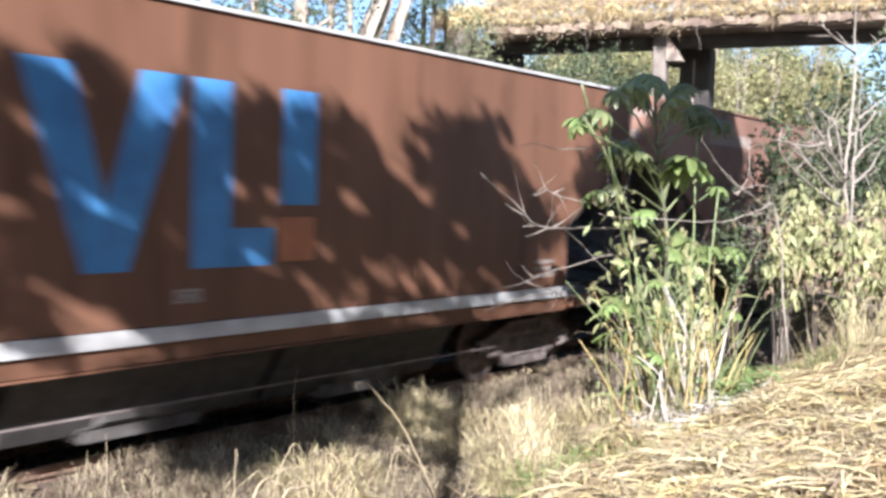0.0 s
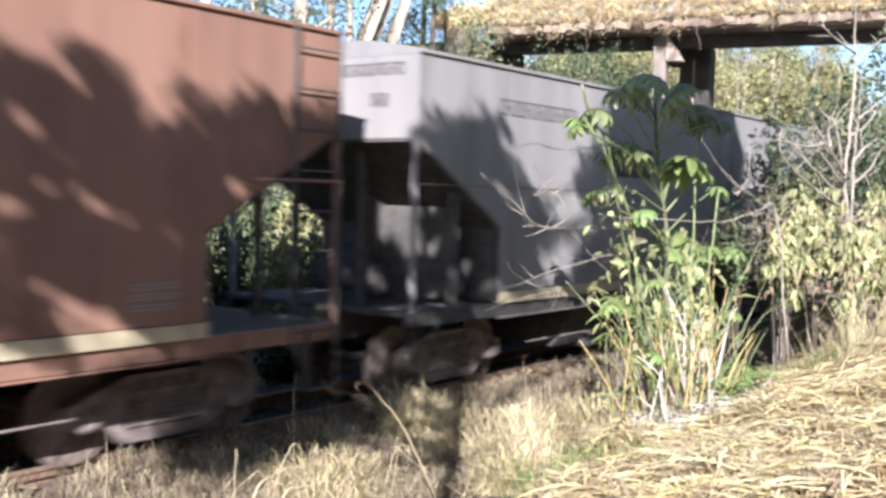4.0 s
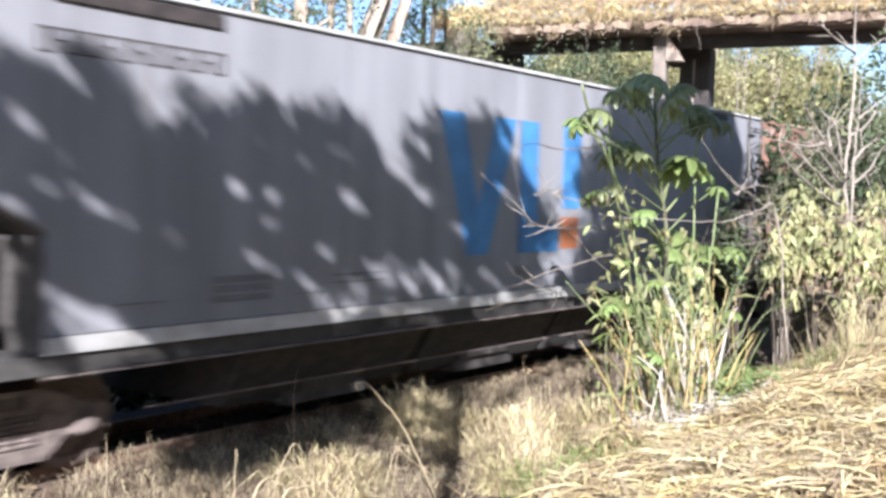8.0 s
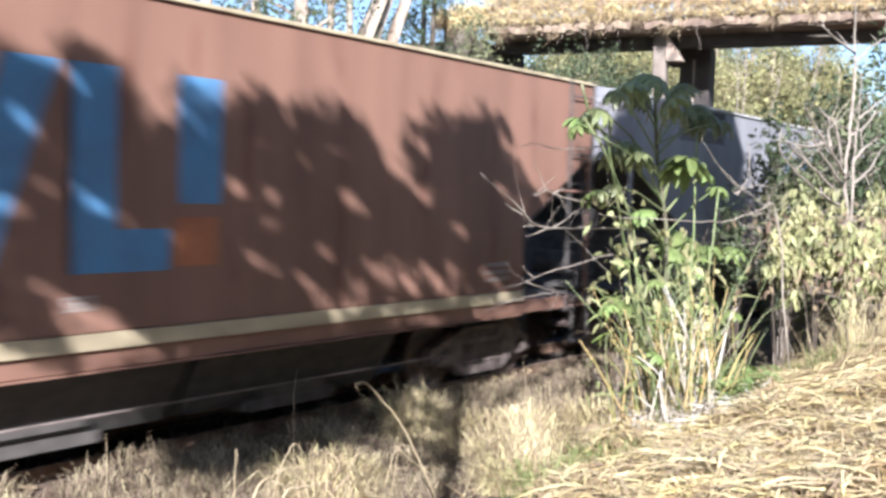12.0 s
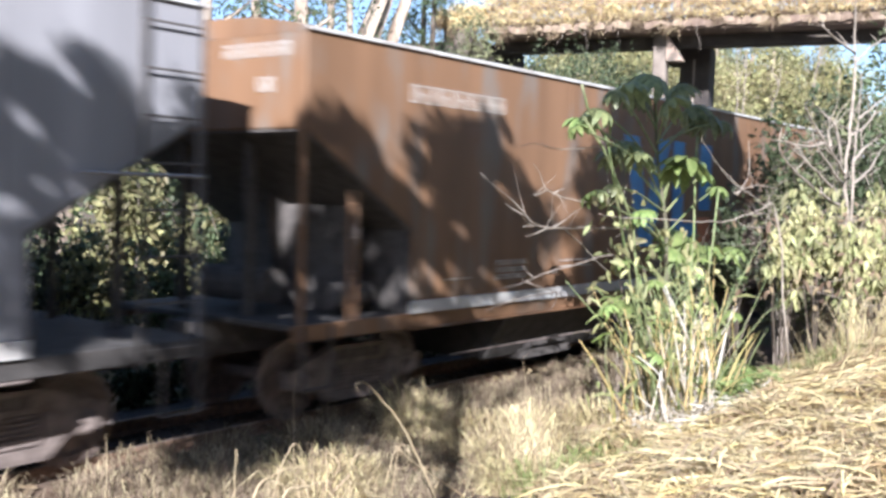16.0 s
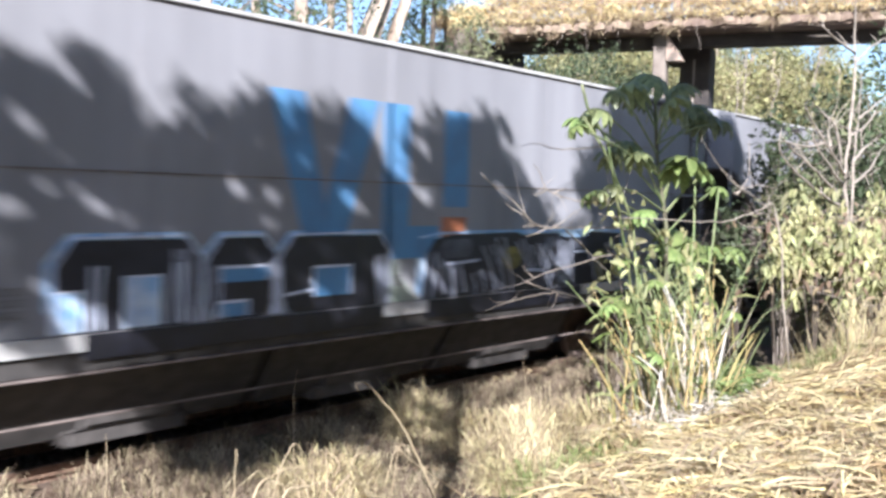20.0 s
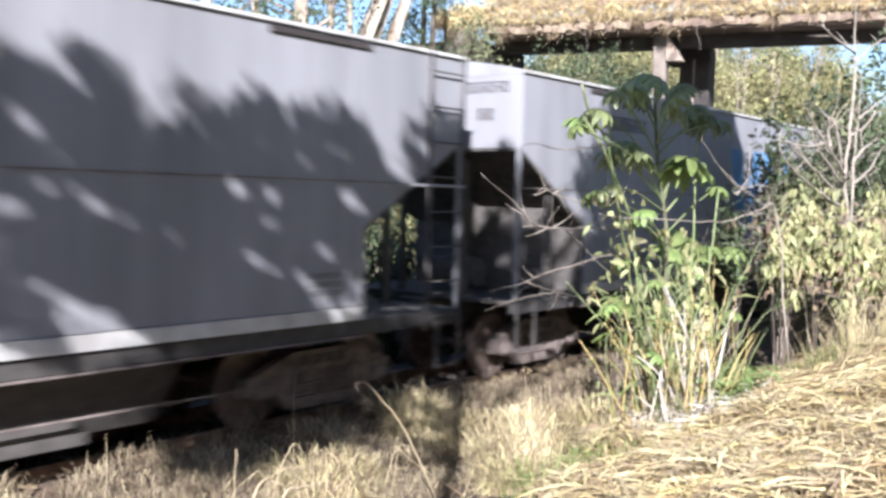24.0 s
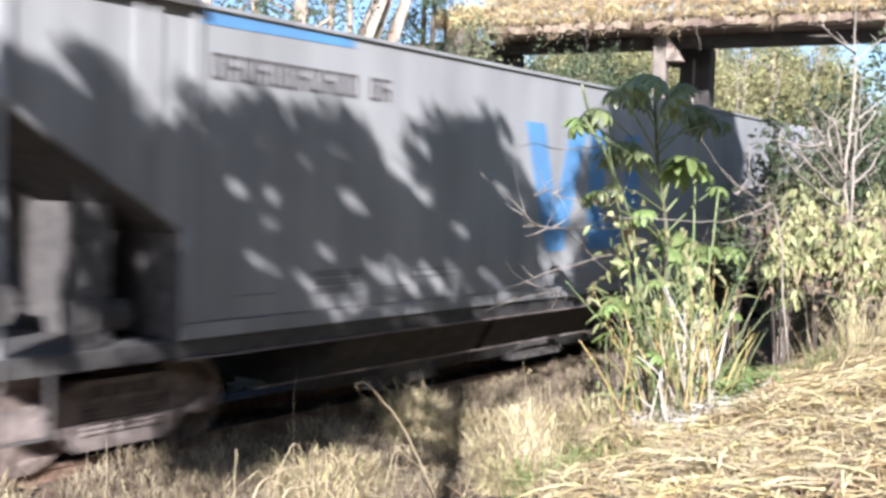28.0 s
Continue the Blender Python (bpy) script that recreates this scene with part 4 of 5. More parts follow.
def shrub(label, x, y, w, h, mat, leaves, size, name="shrub", stems=7, hang=0.4, base=None, depth=None, broad=False, twigs=0, low=0.0, twig_low=0.1, twig_mat=None):
    z0 = (ground_z(x, y) if base is None else base) - 0.05
    depth = depth or w
    root = thing(name, label, "shrub", Matrix.Translation((x, y, z0)), "shrubs along the track")
    clumps = []
    for i in range(stems):
        a = R(0, 6.28)
        tip = Vector((math.cos(a) * w * R(0.2, 0.8), math.sin(a) * depth * R(0.2, 0.8), h * R(0.55, 0.95)))
        mid = tip * 0.5 + Vector((R(-.1, .1), R(-.1, .1), 0.1 * h))
        part("stem", Geo().tube([(tip.x * 0.15, tip.y * 0.15, 0), tuple(mid), tuple(tip)], [0.013, 0.010, 0.005], 5), twig_mat or (M_darkbark if broad else M_twig), root)
        clumps += [(tip, 0.30), (mid, 0.34), (tip * 0.8 + Vector((R(-.3, .3) * w, R(-.3, .3) * depth, R(-.2, .2))), 0.30)]
    g = Geo()
    for i in range(leaves):
        c, cr = clumps[i % len(clumps)]
        u = unit() * R(0.2, 1.0) ** 0.5 * cr
        p = c + Vector((u.x * w, u.y * depth, u.z * h * 0.8))
        if p.z < low * h and i % 6:
            continue
        p.z = max(p.z, 0.03)
        d = (unit() + Vector((0, 0, -hang))).normalized()
        (g.broad_leaf if broad else g.leaf)(p, d, d.cross(unit()).normalized(), size * R(0.6, 1.4), size * R(0.35, 0.65))
    for i in range(twigs):
        a = R(0, 6.28)
        p = Vector((math.cos(a) * w * R(0.1, 0.9), math.sin(a) * depth * R(0.1, 0.9), h * R(twig_low, 0.9)))
        d = Vector((R(-1, 1), R(-1, 1), R(-0.3, 1))).normalized() * R(0.3, 1.0)
        part("twig", Geo().tube([tuple(p), tuple(p + d * 0.5 + unit() * 0.06), tuple(p + d)], [0.007, 0.005, 0.002], 4), twig_mat or M_twig, root)
    tagged(part("foliage", g, mat, root), kind="stuff")
    return root


for i in range(34):
    x, y = 4 + i * 0.85 + R(-0.4, 0.4), R(13.5, 18.5)
    shrub("yellow-green scrub on the bank behind the train", x, y, R(0.9, 1.6), R(1.6, 3.4), (M_yellowleaf, M_treeleaf, M_darkleaf)[i % 3], 650, 0.2)
for i in range(22):
    x, y = R(14, 40), R(18, 30)
    shrub("dense green scrub below the bridge", x, y, R(1.2, 2.0), R(2.5, 5.2), (M_yellowleaf, M_treeleaf, M_darkleaf, M_treeleaf)[i % 4], 900, 0.26)
for x, y, h in ((30.5, 18.5, 7.4), (32, 16.8, 7.3), (34, 18.2, 7.5), (36, 15.0, 4.6), (30, 21, 6.8), (33.0, 21.5, 6.8), (28.5, 20.0, 6.2)):
    shrub("tall leafy scrub growing against the bridge columns", x, y, 1.6, h, M_olive if y > 19.5 else M_darkleaf if h > 6.1 else M_treeleaf, 2600, 0.19, stems=10)

for i in range(24):
    shrub("low shaded undergrowth along the far side of the track", 2 + i * 1.1 + R(-0.3, 0.3), R(11.05, 11.6), 0.75, R(0.8, 1.2), (M_darkleaf, M_treeleaf)[i % 2], 420, 0.16, depth=0.35)

# Added row: dark leaves stand in for the shade under the train.
for i in range(30):
    shrub("weeds added to darken the view under the train", 3 + i * 0.8 + R(-0.2, 0.2), R(10.75, 10.95), 0.6, R(0.55, 0.8), M_darkleaf, 240, 0.15, depth=0.2, stems=4)

for i in range(30):
    shrub("mixed scrub at the foot of the far bank", 2.5 + i * 0.95 + R(-0.4, 0.4), R(12.2, 13.2), R(0.7, 1.0), R(1.7, 2.7), (M_treeleaf, M_darkleaf, M_yellowleaf, M_darkleaf)[i % 4], 620, 0.17, depth=0.5)

for i in range(26):
    shrub("tall yellowing scrub on the far bank", 3.5 + i * 1.25 + R(-0.5, 0.5), R(14.0, 15.6), R(1.0, 1.4), R(2.9, 3.8), (M_yellowleaf, M_treeleaf, M_yellowleaf)[i % 3], 1000, 0.2, depth=0.6)

# bushes on the near side that close the view along the track
for x, y, w, h, m in ((17.9, 6.1, 0.5, 3.35, M_olive), (18.5, 6.1, 0.7, 3.9, M_treeleaf), (20.0, 6.0, 1.2, 4.0, M_olive), (21.5, 5.6, 1.3, 4.8, M_treeleaf), (18.6, 5.9, 0.9, 3.2, M_treeleaf), (24, 5.4, 1.6, 5.5, M_treeleaf), (27, 5.2, 1.6, 6.0, M_darkleaf), (22.5, 4.3, 1.3, 4.0, M_treeleaf), (30, 4.8, 1.8, 6.0, M_darkleaf), (19.6, 6.0, 0.7, 5.0, M_darkleaf), (20.5, 5.9, 0.6, 4.7, M_darkleaf), (17.9, 6.1, 0.45, 4.2, M_darkleaf), (19.3, 5.1, 0.8, 5.0, M_treeleaf), (21.0, 5.0, 0.9, 5.8, M_treeleaf)):
    shrub("dark green bush at the edge of the track", x, y, w, h, m, 1500, 0.15, stems=10, depth=0.75, twigs=26)
for x, y, w, h in ((14.6, 5.1, 0.7, 2.55), (15.0, 4.7, 0.9, 2.5), (16.2, 4.5, 1.0, 2.4), (17.4, 4.6, 0.9, 2.6), (15.2, 4.2, 0.7, 1.7), (18.5, 4.5, 1.0, 2.5)):
    bush = shrub("sun-bleached bush with drooping yellow-green leaves", x, y, w, h, M_bush, 900, 0.145, stems=4 if x < 15.3 else 8, hang=1.2, depth=0.6, broad=True, twigs=8 if x < 15.3 else 20, low=0.64 if x < 15.3 else 0.42, twig_low=0.5)
    g = Geo()
    for i in range(50):
        p = Vector((R(-1, 1) * w, R(-0.6, 0.6), h * R(0.5, 0.95)))
        d = (unit() + Vector((0, 0, -0.7))).normalized()
        g.broad_leaf(p, d, d.cross(unit()).normalized(), R(0.07, 0.2), R(0.03, 0.09))
    tagged(part("dead_foliage", g, M_deadleaf, bush, "withered brown leaves"), kind="stuff")
for x, y, w, h in ((18.0, 5.5, 0.9, 4.5), (19.4, 5.6, 0.9, 4.9), (15.25, 6.25, 0.5, 2.35), (14.2, 6.3, 0.5, 2.4), (14.7, 5.8, 0.8, 2.7), (16.2, 5.7, 0.9, 2.9), (17.6, 5.6, 0.8, 2.9)):
    # Below x 15.9 the hollow's shade is put into leaf and twig colour.
    shrub("twiggy dark brush beside the track", x, y, w, h, M_darkleaf if x < 15.9 else M_olive, 900 if x < 15.9 else 420, 0.13, stems=5, depth=0.35, twigs=30, low=0.64, twig_low=0.64, twig_mat=M_darkbark if x < 15.9 else None)


# ---- broad-leaved sapling ----
def umbrella_mesh(mat, seed, droop_low, droop_high):
    rr = random.Random(seed)
    g = Geo()
    n = 11
    for i in range(n):
        a = 2 * math.pi * i / n + rr.uniform(-0.12, 0.12)
        ln = rr.uniform(0.82, 1.05)
        droop = rr.uniform(droop_low, droop_high)
        d = Vector((math.cos(a), math.sin(a), 0))
        s = Vector((-math.sin(a), math.cos(a), 0))
        b = len(g.v)
        rows = ((0.0, 0.02), (0.18, 0.06), (0.42, 0.13), (0.66, 0.165), (0.86, 0.13), (1.0, 0.02))
        for t, w in rows:
            c = d * (ln * t * (1 - 0.18 * t)) + Vector((0, 0, 0.10 * t - droop * t * t))
            lift = Vector((0, 0, rr.uniform(0.02, 0.09) * w / 0.27))
            g.v += [tuple(c - s * w + lift), tuple(c), tuple(c + s * w + lift)]
        for k in range(len(rows) - 1):
            q = b + 3 * k
            g.f += [(q, q + 1, q + 4, q + 3), (q + 1, q + 2, q + 5, q + 4)]
    return g.mesh("leaf", mat, smooth=True)


def build_sapling():
    rng = random.Random(41)
    R = rng.uniform
    root = thing("broadleaf_sapling", "young tree with large drooping umbrella-shaped green leaves", "sapling", Matrix.Translation((11.61, 5.35, -0.14)))
    o = Vector((11.61, 5.35, -0.14))
    stem = [(11.61, 5.35, -0.14), (11.42, 5.34, 0.9), (11.25, 5.32, 2.23), (10.93, 5.31, 3.0), (10.82, 5.30, 3.57), (10.77, 5.30, 3.88)]
    part("stem", Geo().tube([tuple(Vector(p) - o) for p in stem], [0.030, 0.028, 0.026, 0.023, 0.019, 0.013], 8), M_oldstem, root, "brown-green stem", smooth=True)
    dark = [umbrella_mesh(M_leaf, s, 0.65, 1.1) for s in (1, 2, 3)]
    lime = [umbrella_mesh(M_leaf_light, s, 0.45, 0.9) for s in (4, 5)]
    # the crown
    rows = [((10.49, 5.15, 3.87), 0.33, 0), ((9.87, 5.15, 3.72), 0.28, 0), ((11.39, 5.3, 3.87), 0.28, 0), ((10.76, 5.45, 3.72), 0.27, 0), ((10.55, 5.0, 3.61), 0.26, 0), ((9.32, 5.0, 3.6), 0.19, 0),
            ((12.05, 5.45, 3.67), 0.28, 0), ((12.22, 5.3, 3.6), 0.3, 0), ((12.48, 5.15, 3.52), 0.19, 0), ((9.32, 5.15, 3.41), 0.23, 0), ((12.32, 5.45, 3.52), 0.24, 0), ((10.38, 5.45, 3.15), 0.31, 0),
            ((10.13, 5.45, 3.03), 0.21, 0), ((10.15, 5.15, 3.01), 0.22, 0), ((9.67, 5.15, 2.66), 0.14, 0), ((9.37, 5.15, 2.6), 0.11, 0)]
    # sunlit leaves lower down
    rows += [((9.43, 5.45, 3.34), 0.21, 1), ((8.57, 5.0, 3.19), 0.13, 1), ((11.04, 5.0, 2.98), 0.32, 1), ((11.06, 5.15, 2.89), 0.22, 1), ((11.6, 5.0, 2.86), 0.17, 1), ((12.66, 5.3, 2.71), 0.17, 1),
             ((10.03, 5.0, 2.41), 0.17, 1), ((10.37, 5.3, 2.3), 0.11, 1), ((12.16, 5.45, 2.08), 0.44, 1), ((11.72, 5.45, 1.95), 0.28, 1), ((12.73, 5.45, 1.95), 0.26, 1), ((13.62, 5.45, 1.9), 0.2, 1)]
    rows += [((9.69, 5.45, 2.57), 0.16, 1), ((9.85, 5.15, 1.87), 0.11, 1), ((10.1, 5.3, 1.44), 0.21, 1), ((9.3, 5.0, 1.45), 0.12, 1), ((9.87, 4.7, 0.93), 0.14, 1), ((12.03, 4.7, 0.54), 0.37, 1),
             ((11.52, 4.7, 0.5), 0.22, 1), ((12.5, 4.7, 0.4), 0.22, 1), ((10.36, 5.0, 1.65), 0.11, 1), ((11.89, 5.15, 1.68), 0.11, 1), ((13.77, 5.45, 1.02), 0.15, 1), ((10.99, 5.15, 1.3), 0.1, 1)]
    for i, (p, r, light) in enumerate(rows):
        c = Vector(p) - o
        me = (lime if light else dark)[i % (2 if light else 3)]
        turn = Euler((radians(R(0, 28)), radians(R(-28, 0)), R(0, 6.28))).to_matrix().to_4x4()
        ob = part("leaf", me, None, root, "bright lime leaf" if light else "")
        r *= 1.25 if light else 1.05
        ob.matrix_basis = Matrix.Translation(c) @ turn @ Matrix.Diagonal((r, r, r, 1))
        zj = max(0.3, c.z - R(0.25, 0.6))
        k = next((j for j in range(5) if stem[j + 1][2] + 0.14 > zj), 4)
        a, b = Vector(stem[k]) - o, Vector(stem[k + 1]) - o
        j = a.lerp(b, min(1, max(0, (zj - a.z) / (b.z - a.z))))
        part("petiole", Geo().tube([tuple(j), tuple(j.lerp(c, 0.55) + Vector((0, 0, 0.05))), tuple(c)], [0.014, 0.011, 0.008], 5), M_greenstem, root)


build_sapling()


# ---- canes, twigs and curled stalks ----
def build_canes():
    root = thing("cane_clump", "clump of tall green, yellow and bleached dead canes", "reed clump", Matrix.Translation((11.0, 5.0, -0.1)))
    for i in range(310):
        x, y = max(-1.05, min(0.9, rng.gauss(-0.1, 0.45))), R(-0.45, 0.4)
        z0 = ground_z(11 + x, 5 + y) + 0.05
        kind = (0, 1, 2, 3, 0, 1, 4, 3)[i % 8]
        if kind == 0:      # tall green stems
            h, mat, r = R(1.2, 2.4), M_greenstem, R(0.006, 0.011)
        elif kind == 1:    # yellow canes
            h, mat, r = R(0.8, 2.0), M_stalk, R(0.006, 0.012)
        elif kind == 2:    # bleached and tan canes
            h, mat, r = R(0.6, 1.8), (M_bleach, M_drystalk, M_stalk)[i % 3], R(0.006, 0.013)
        else:              # thin grey twigs
            h, mat, r = R(0.5, 1.7), M_twig, R(0.003, 0.006)
        cross = 0.95 if i % 5 == 0 else 0.32
        lean = Vector((min(R(-cross, cross) - 0.16, (0.75 - x) / h), R(-0.25, 0.2), 1)).normalized()
        bend = Vector((R(-0.4, 0.3), R(-0.2, 0.2), R(-0.3, 0.0)))
        pts = [tuple(Vector((x, y, z0)) + lean * h * t + bend * h * t * t + Vector((R(-1, 1), R(-1, 1), 0)) * 0.02 * h * (0 < t < 1)) for t in (0, 0.25, 0.5, 0.75, 1.0)]
        part("cane", Geo().tube(pts, [r, r * 0.95, r * 0.85, r * 0.7, r * 0.4], 5), mat, root, {"yellow cane stalk": "yellow cane", "green plant stem": "green cane", "grey bare twig": "grey twig", "dry tan stalk": "tan cane"}.get(mat.name, "bleached dead cane"), smooth=True)
    tall = [[(8.95, 5.15, 3.32), (9.36, 5.15, 3.04), (9.69, 5.15, 2.71), (10.08, 5.15, 2.27), (10.5, 5.1, 0.1)], [(11.64, 5.15, 3.3), (11.63, 5.15, 2.7), (11.65, 5.15, 2.1), (11.3, 5.1, 0.1)],
            [(12.34, 5.15, 2.68), (12.29, 5.15, 2.44), (12.23, 5.15, 2.02), (11.6, 5.1, 0.1)], [(8.91, 5.15, 3.62), (9.03, 5.15, 3.41), (9.46, 5.15, 3.11), (10.6, 5.1, 0.1)]]
    for pts in tall:
        part("cane", Geo().tube([(x - 11, y - 5, z + 0.1) for x, y, z in pts], 0.014, 6), M_greenstem, root, "tall green cane", smooth=True)
    for i in range(96):
        dead = i % 2 == 0
        x, y = max(-1.5, min(1.0, rng.gauss(-0.25, 0.45))), R(-0.6, 0.3)
        z0 = ground_z(11 + x, 5 + y) + 0.02
        ln = R(0.35, 1.5) if dead else R(0.8, 2.0)
        out = Vector((0.25 * x + R(-0.5, 0.25), R(-0.6, 0.3), 0))
        arch = R(0.2, 0.9)
        pts = [Vector((x, y, z0)) + out * ln * (0.5 * t + arch * t * t) + Vector((0, 0, ln * (t - 0.55 * arch * t * t))) for t in (0, 0.2, 0.4, 0.6, 0.8, 1.0)]
        w = R(0.018, 0.045) if dead else R(0.015, 0.035)
        part("blade", Geo().ribbon([tuple(p) for p in pts], (w * 0.7, w, w, w * 0.85, w * 0.5, w * 0.08), (R(-1, 1), R(-0.5, 0.5), 0.2)), M_deadblade if dead else M_fanblade, root, "bleached dead blade" if dead else "yellow-green arching blade")
    g = Geo()
    for i in range(520):
        x, y = rng.gauss(-0.45, 0.55), R(-0.9, 0.1)
        z = ground_z(11 + x, 5 + y) + 0.12 + R(0, 0.22)
        a = R(0, 6.28)
        d = Vector((math.cos(a), math.sin(a), R(-0.1, 0.6)))
        p, ln, w = Vector((x, y, z)), R(0.2, 0.7), R(0.012, 0.045)
        g.ribbon([tuple(p - d * ln / 2), tuple(p + Vector((0, 0, R(0.0, 0.08)))), tuple(p + d * ln / 2)], (w * 0.5, w, w * 0.3), (-math.sin(a), math.cos(a), R(-0.8, 0.8)))
    for i in range(15):
        x, y = rng.gauss(-0.35, 0.42), R(-0.6, -0.1)
        z0 = ground_z(11 + x, 5 + y) + 0.1
        ln, w = R(0.6, 1.4), R(0.02, 0.038)
        lean = Vector((R(-0.6, 0.45), R(-0.1, 0.1), 1))
        part("blade", Geo().ribbon([tuple(Vector((x, y, z0)) + lean * ln * t + Vector((R(-.02, .02), 0, 0))) for t in (0, 0.3, 0.6, 0.85, 1.0)], (w * 0.7, w, w * 0.9, w * 0.6, w * 0.2), (1, -0.6 + R(-.4, .4), 0)), M_deadblade, root, "bleached dead blade")
    tagged(part("dead_litter", g, M_deadblade, root, "heap of bleached dead blades at the foot"), kind="stuff")
    g = Geo()
    for i in range(160):
        x, y = R(-1.6, 0.9), R(-0.6, 0.5)
        z = R(0.2, 2.1)
        d = (unit() + Vector((0, 0, -0.5))).normalized()
        s = d.cross(unit()).normalized()
        ln = R(0.12, 0.4)
        g.ribbon([(x, y, z), tuple(Vector((x, y, z)) + d * ln * 0.5 + Vector((0, 0, 0.03))), tuple(Vector((x, y, z)) + d * ln)], (0.012, 0.03, 0.004), s)
    tagged(part("loose_blade", g, M_green, root, "loose narrow green blades"), kind="stuff")
    g = Geo()
    for i in range(280):
        c = ((-0.9, 0.2, 1.5), (-0.1, 0.1, 1.9), (0.3, -0.1, 1.4), (-0.4, -0.2, 1.1), (-0.2, 0.1, 0.8), (-1.2, 0.2, 2.3), (0.3, 0.0, 0.5))[i % 7]
        p = Vector(c) + Vector((R(-1, 1), R(-0.5, 0.5), R(-1, 1))) * 0.42
        d = (unit() + Vector((0, 0, -0.5))).normalized()
        g.broad_leaf(p, d, d.cross(unit()).normalized(), R(0.08, 0.18), R(0.04, 0.09))
    tagged(part("small_foliage", g, M_bush, root, "small yellow-green leaves among the canes"), kind="stuff")


build_canes()


def stick(name, label, cat, paths, r, mat, group="", spurs=3):
    o = Vector(paths[0][0])
    root = thing(name, label, cat, Matrix.Translation(o), group)
    for i, p in enumerate(paths):
        pts = [Vector(q) - o for q in p]
        fine = [pts[0]]
        for j in range(len(pts) - 1):
            p0, a, b, p3 = pts[max(j - 1, 0)], pts[j], pts[j + 1], pts[min(j + 2, len(pts) - 1)]
            for t in (0.25, 0.5, 0.75, 1.0):
                q = 0.5 * (2 * a + (b - p0) * t + (2 * p0 - 5 * a + 4 * b - p3) * t * t + (3 * a - p0 - 3 * b + p3) * t ** 3)
                fine.append(q + Vector((R(-1, 1), R(-1, 1), R(-1, 1))) * 0.015 * (b - a).length * (t < 1))
        rr = r if i == 0 else r * 0.7
        part("branch", Geo().tube([tuple(q) for q in fine], [rr * (1 - 0.7 * k / (len(fine) - 1)) for k in range(len(fine))], 6), mat, root, smooth=True)
        for k in range((5 if r > 0.03 else spurs) if r > 0.01 else 0):
            q = fine[min(len(fine) - 1, 1 + k * 2)]
            d = (unit() + Vector((0, 0, 0.4))).normalized()
            ln = R(0.15, 0.5)
            part("twig", Geo().tube([tuple(q), tuple(q + d * ln * 0.5 + unit() * 0.03), tuple(q + d * ln)], [rr * 0.4, rr * 0.25, rr * 0.1], 4), mat, root)
    return root


stick("bare_tree", "small leafless tree with pale grey branches", "bare tree", [
    [(17.0, 4.9, 0.2), (17.01, 4.90, 1.58), (16.60, 4.87, 2.65), (16.66, 4.91, 3.08), (16.75, 4.88, 3.96), (16.90, 4.91, 4.58), (16.84, 4.92, 5.19), (16.59, 4.85, 5.83)],
    [(16.98, 4.90, 2.03), (16.81, 4.84, 3.18), (17.33, 4.94, 4.01), (17.11, 4.87, 4.61)],
    [(16.57, 4.90, 2.99), (15.75, 4.87, 3.34), (15.22, 4.96, 3.68), (14.63, 4.90, 3.87), (14.92, 4.94, 4.01)],
    [(16.43, 4.90, 3.12), (16.06, 4.90, 3.69), (15.57, 4.92, 3.83), (14.81, 4.86, 3.96)],
    [(16.53, 4.90, 2.86), (15.52, 4.92, 3.25), (15.14, 4.94, 3.51), (15.17, 4.90, 3.63)],
    [(16.56, 4.90, 2.64), (14.95, 4.93, 3.10), (14.09, 4.92, 3.33), (13.55, 4.85, 3.41)],
    [(16.65, 4.90, 2.47), (15.25, 4.93, 2.75), (14.21, 4.91, 3.03), (13.65, 4.88, 3.23), (13.58, 4.84, 3.52)],
    [(15.65, 4.90, 3.42), (14.73, 4.94, 3.34), (13.80, 4.90, 3.37)], [(16.88, 4.90, 2.83), (18.06, 4.93, 3.13), (18.75, 4.95, 3.50)],
    [(16.89, 4.90, 4.76), (17.89, 4.93, 5.15), (18.86, 4.95, 5.41)], [(16.84, 4.90, 4.88), (15.84, 4.89, 4.97), (15.33, 4.94, 5.10)],
    [(17.20, 4.90, 3.91), (17.93, 4.89, 4.15), (19.04, 4.95, 4.45)], [(16.76, 4.90, 3.61), (17.69, 4.95, 3.81), (17.96, 4.85, 4.05)],
    [(16.92, 4.90, 3.18), (17.43, 4.86, 3.45), (18.41, 4.87, 3.71)], [(15.90, 4.90, 3.35), (15.89, 4.96, 3.60), (15.76, 4.89, 3.80)]], 0.036, M_palebark)
stick("fallen_branch", "bare grey fallen branch with many thin twigs", "branch", [

    [(10.77, 5.50, 2.19), (10.01, 5.52, 2.20), (9.23, 5.48, 2.21), (8.88, 5.50, 2.22), (8.60, 5.49, 2.28), (8.44, 5.48, 2.38), (8.23, 5.51, 2.51), (7.99, 5.51, 2.61), (7.83, 5.55, 2.72)],
    [(8.57, 5.50, 2.32), (8.35, 5.52, 2.39), (8.23, 5.55, 2.45)], [(8.72, 5.50, 2.24), (8.54, 5.54, 2.23)], [(8.92, 5.50, 2.21), (8.77, 5.56, 2.15), (8.56, 5.52, 2.13)],
    [(8.99, 5.50, 2.21), (9.19, 5.46, 2.29), (9.56, 5.54, 2.40)], [(9.27, 5.50, 2.19), (9.66, 5.56, 2.06), (9.90, 5.55, 1.92), (10.42, 5.51, 1.60)],
    [(10.77, 5.50, 2.19), (11.2, 5.4, 1.2), (11.4, 5.3, 0.0)]], 0.0115, M_palebark, spurs=1)
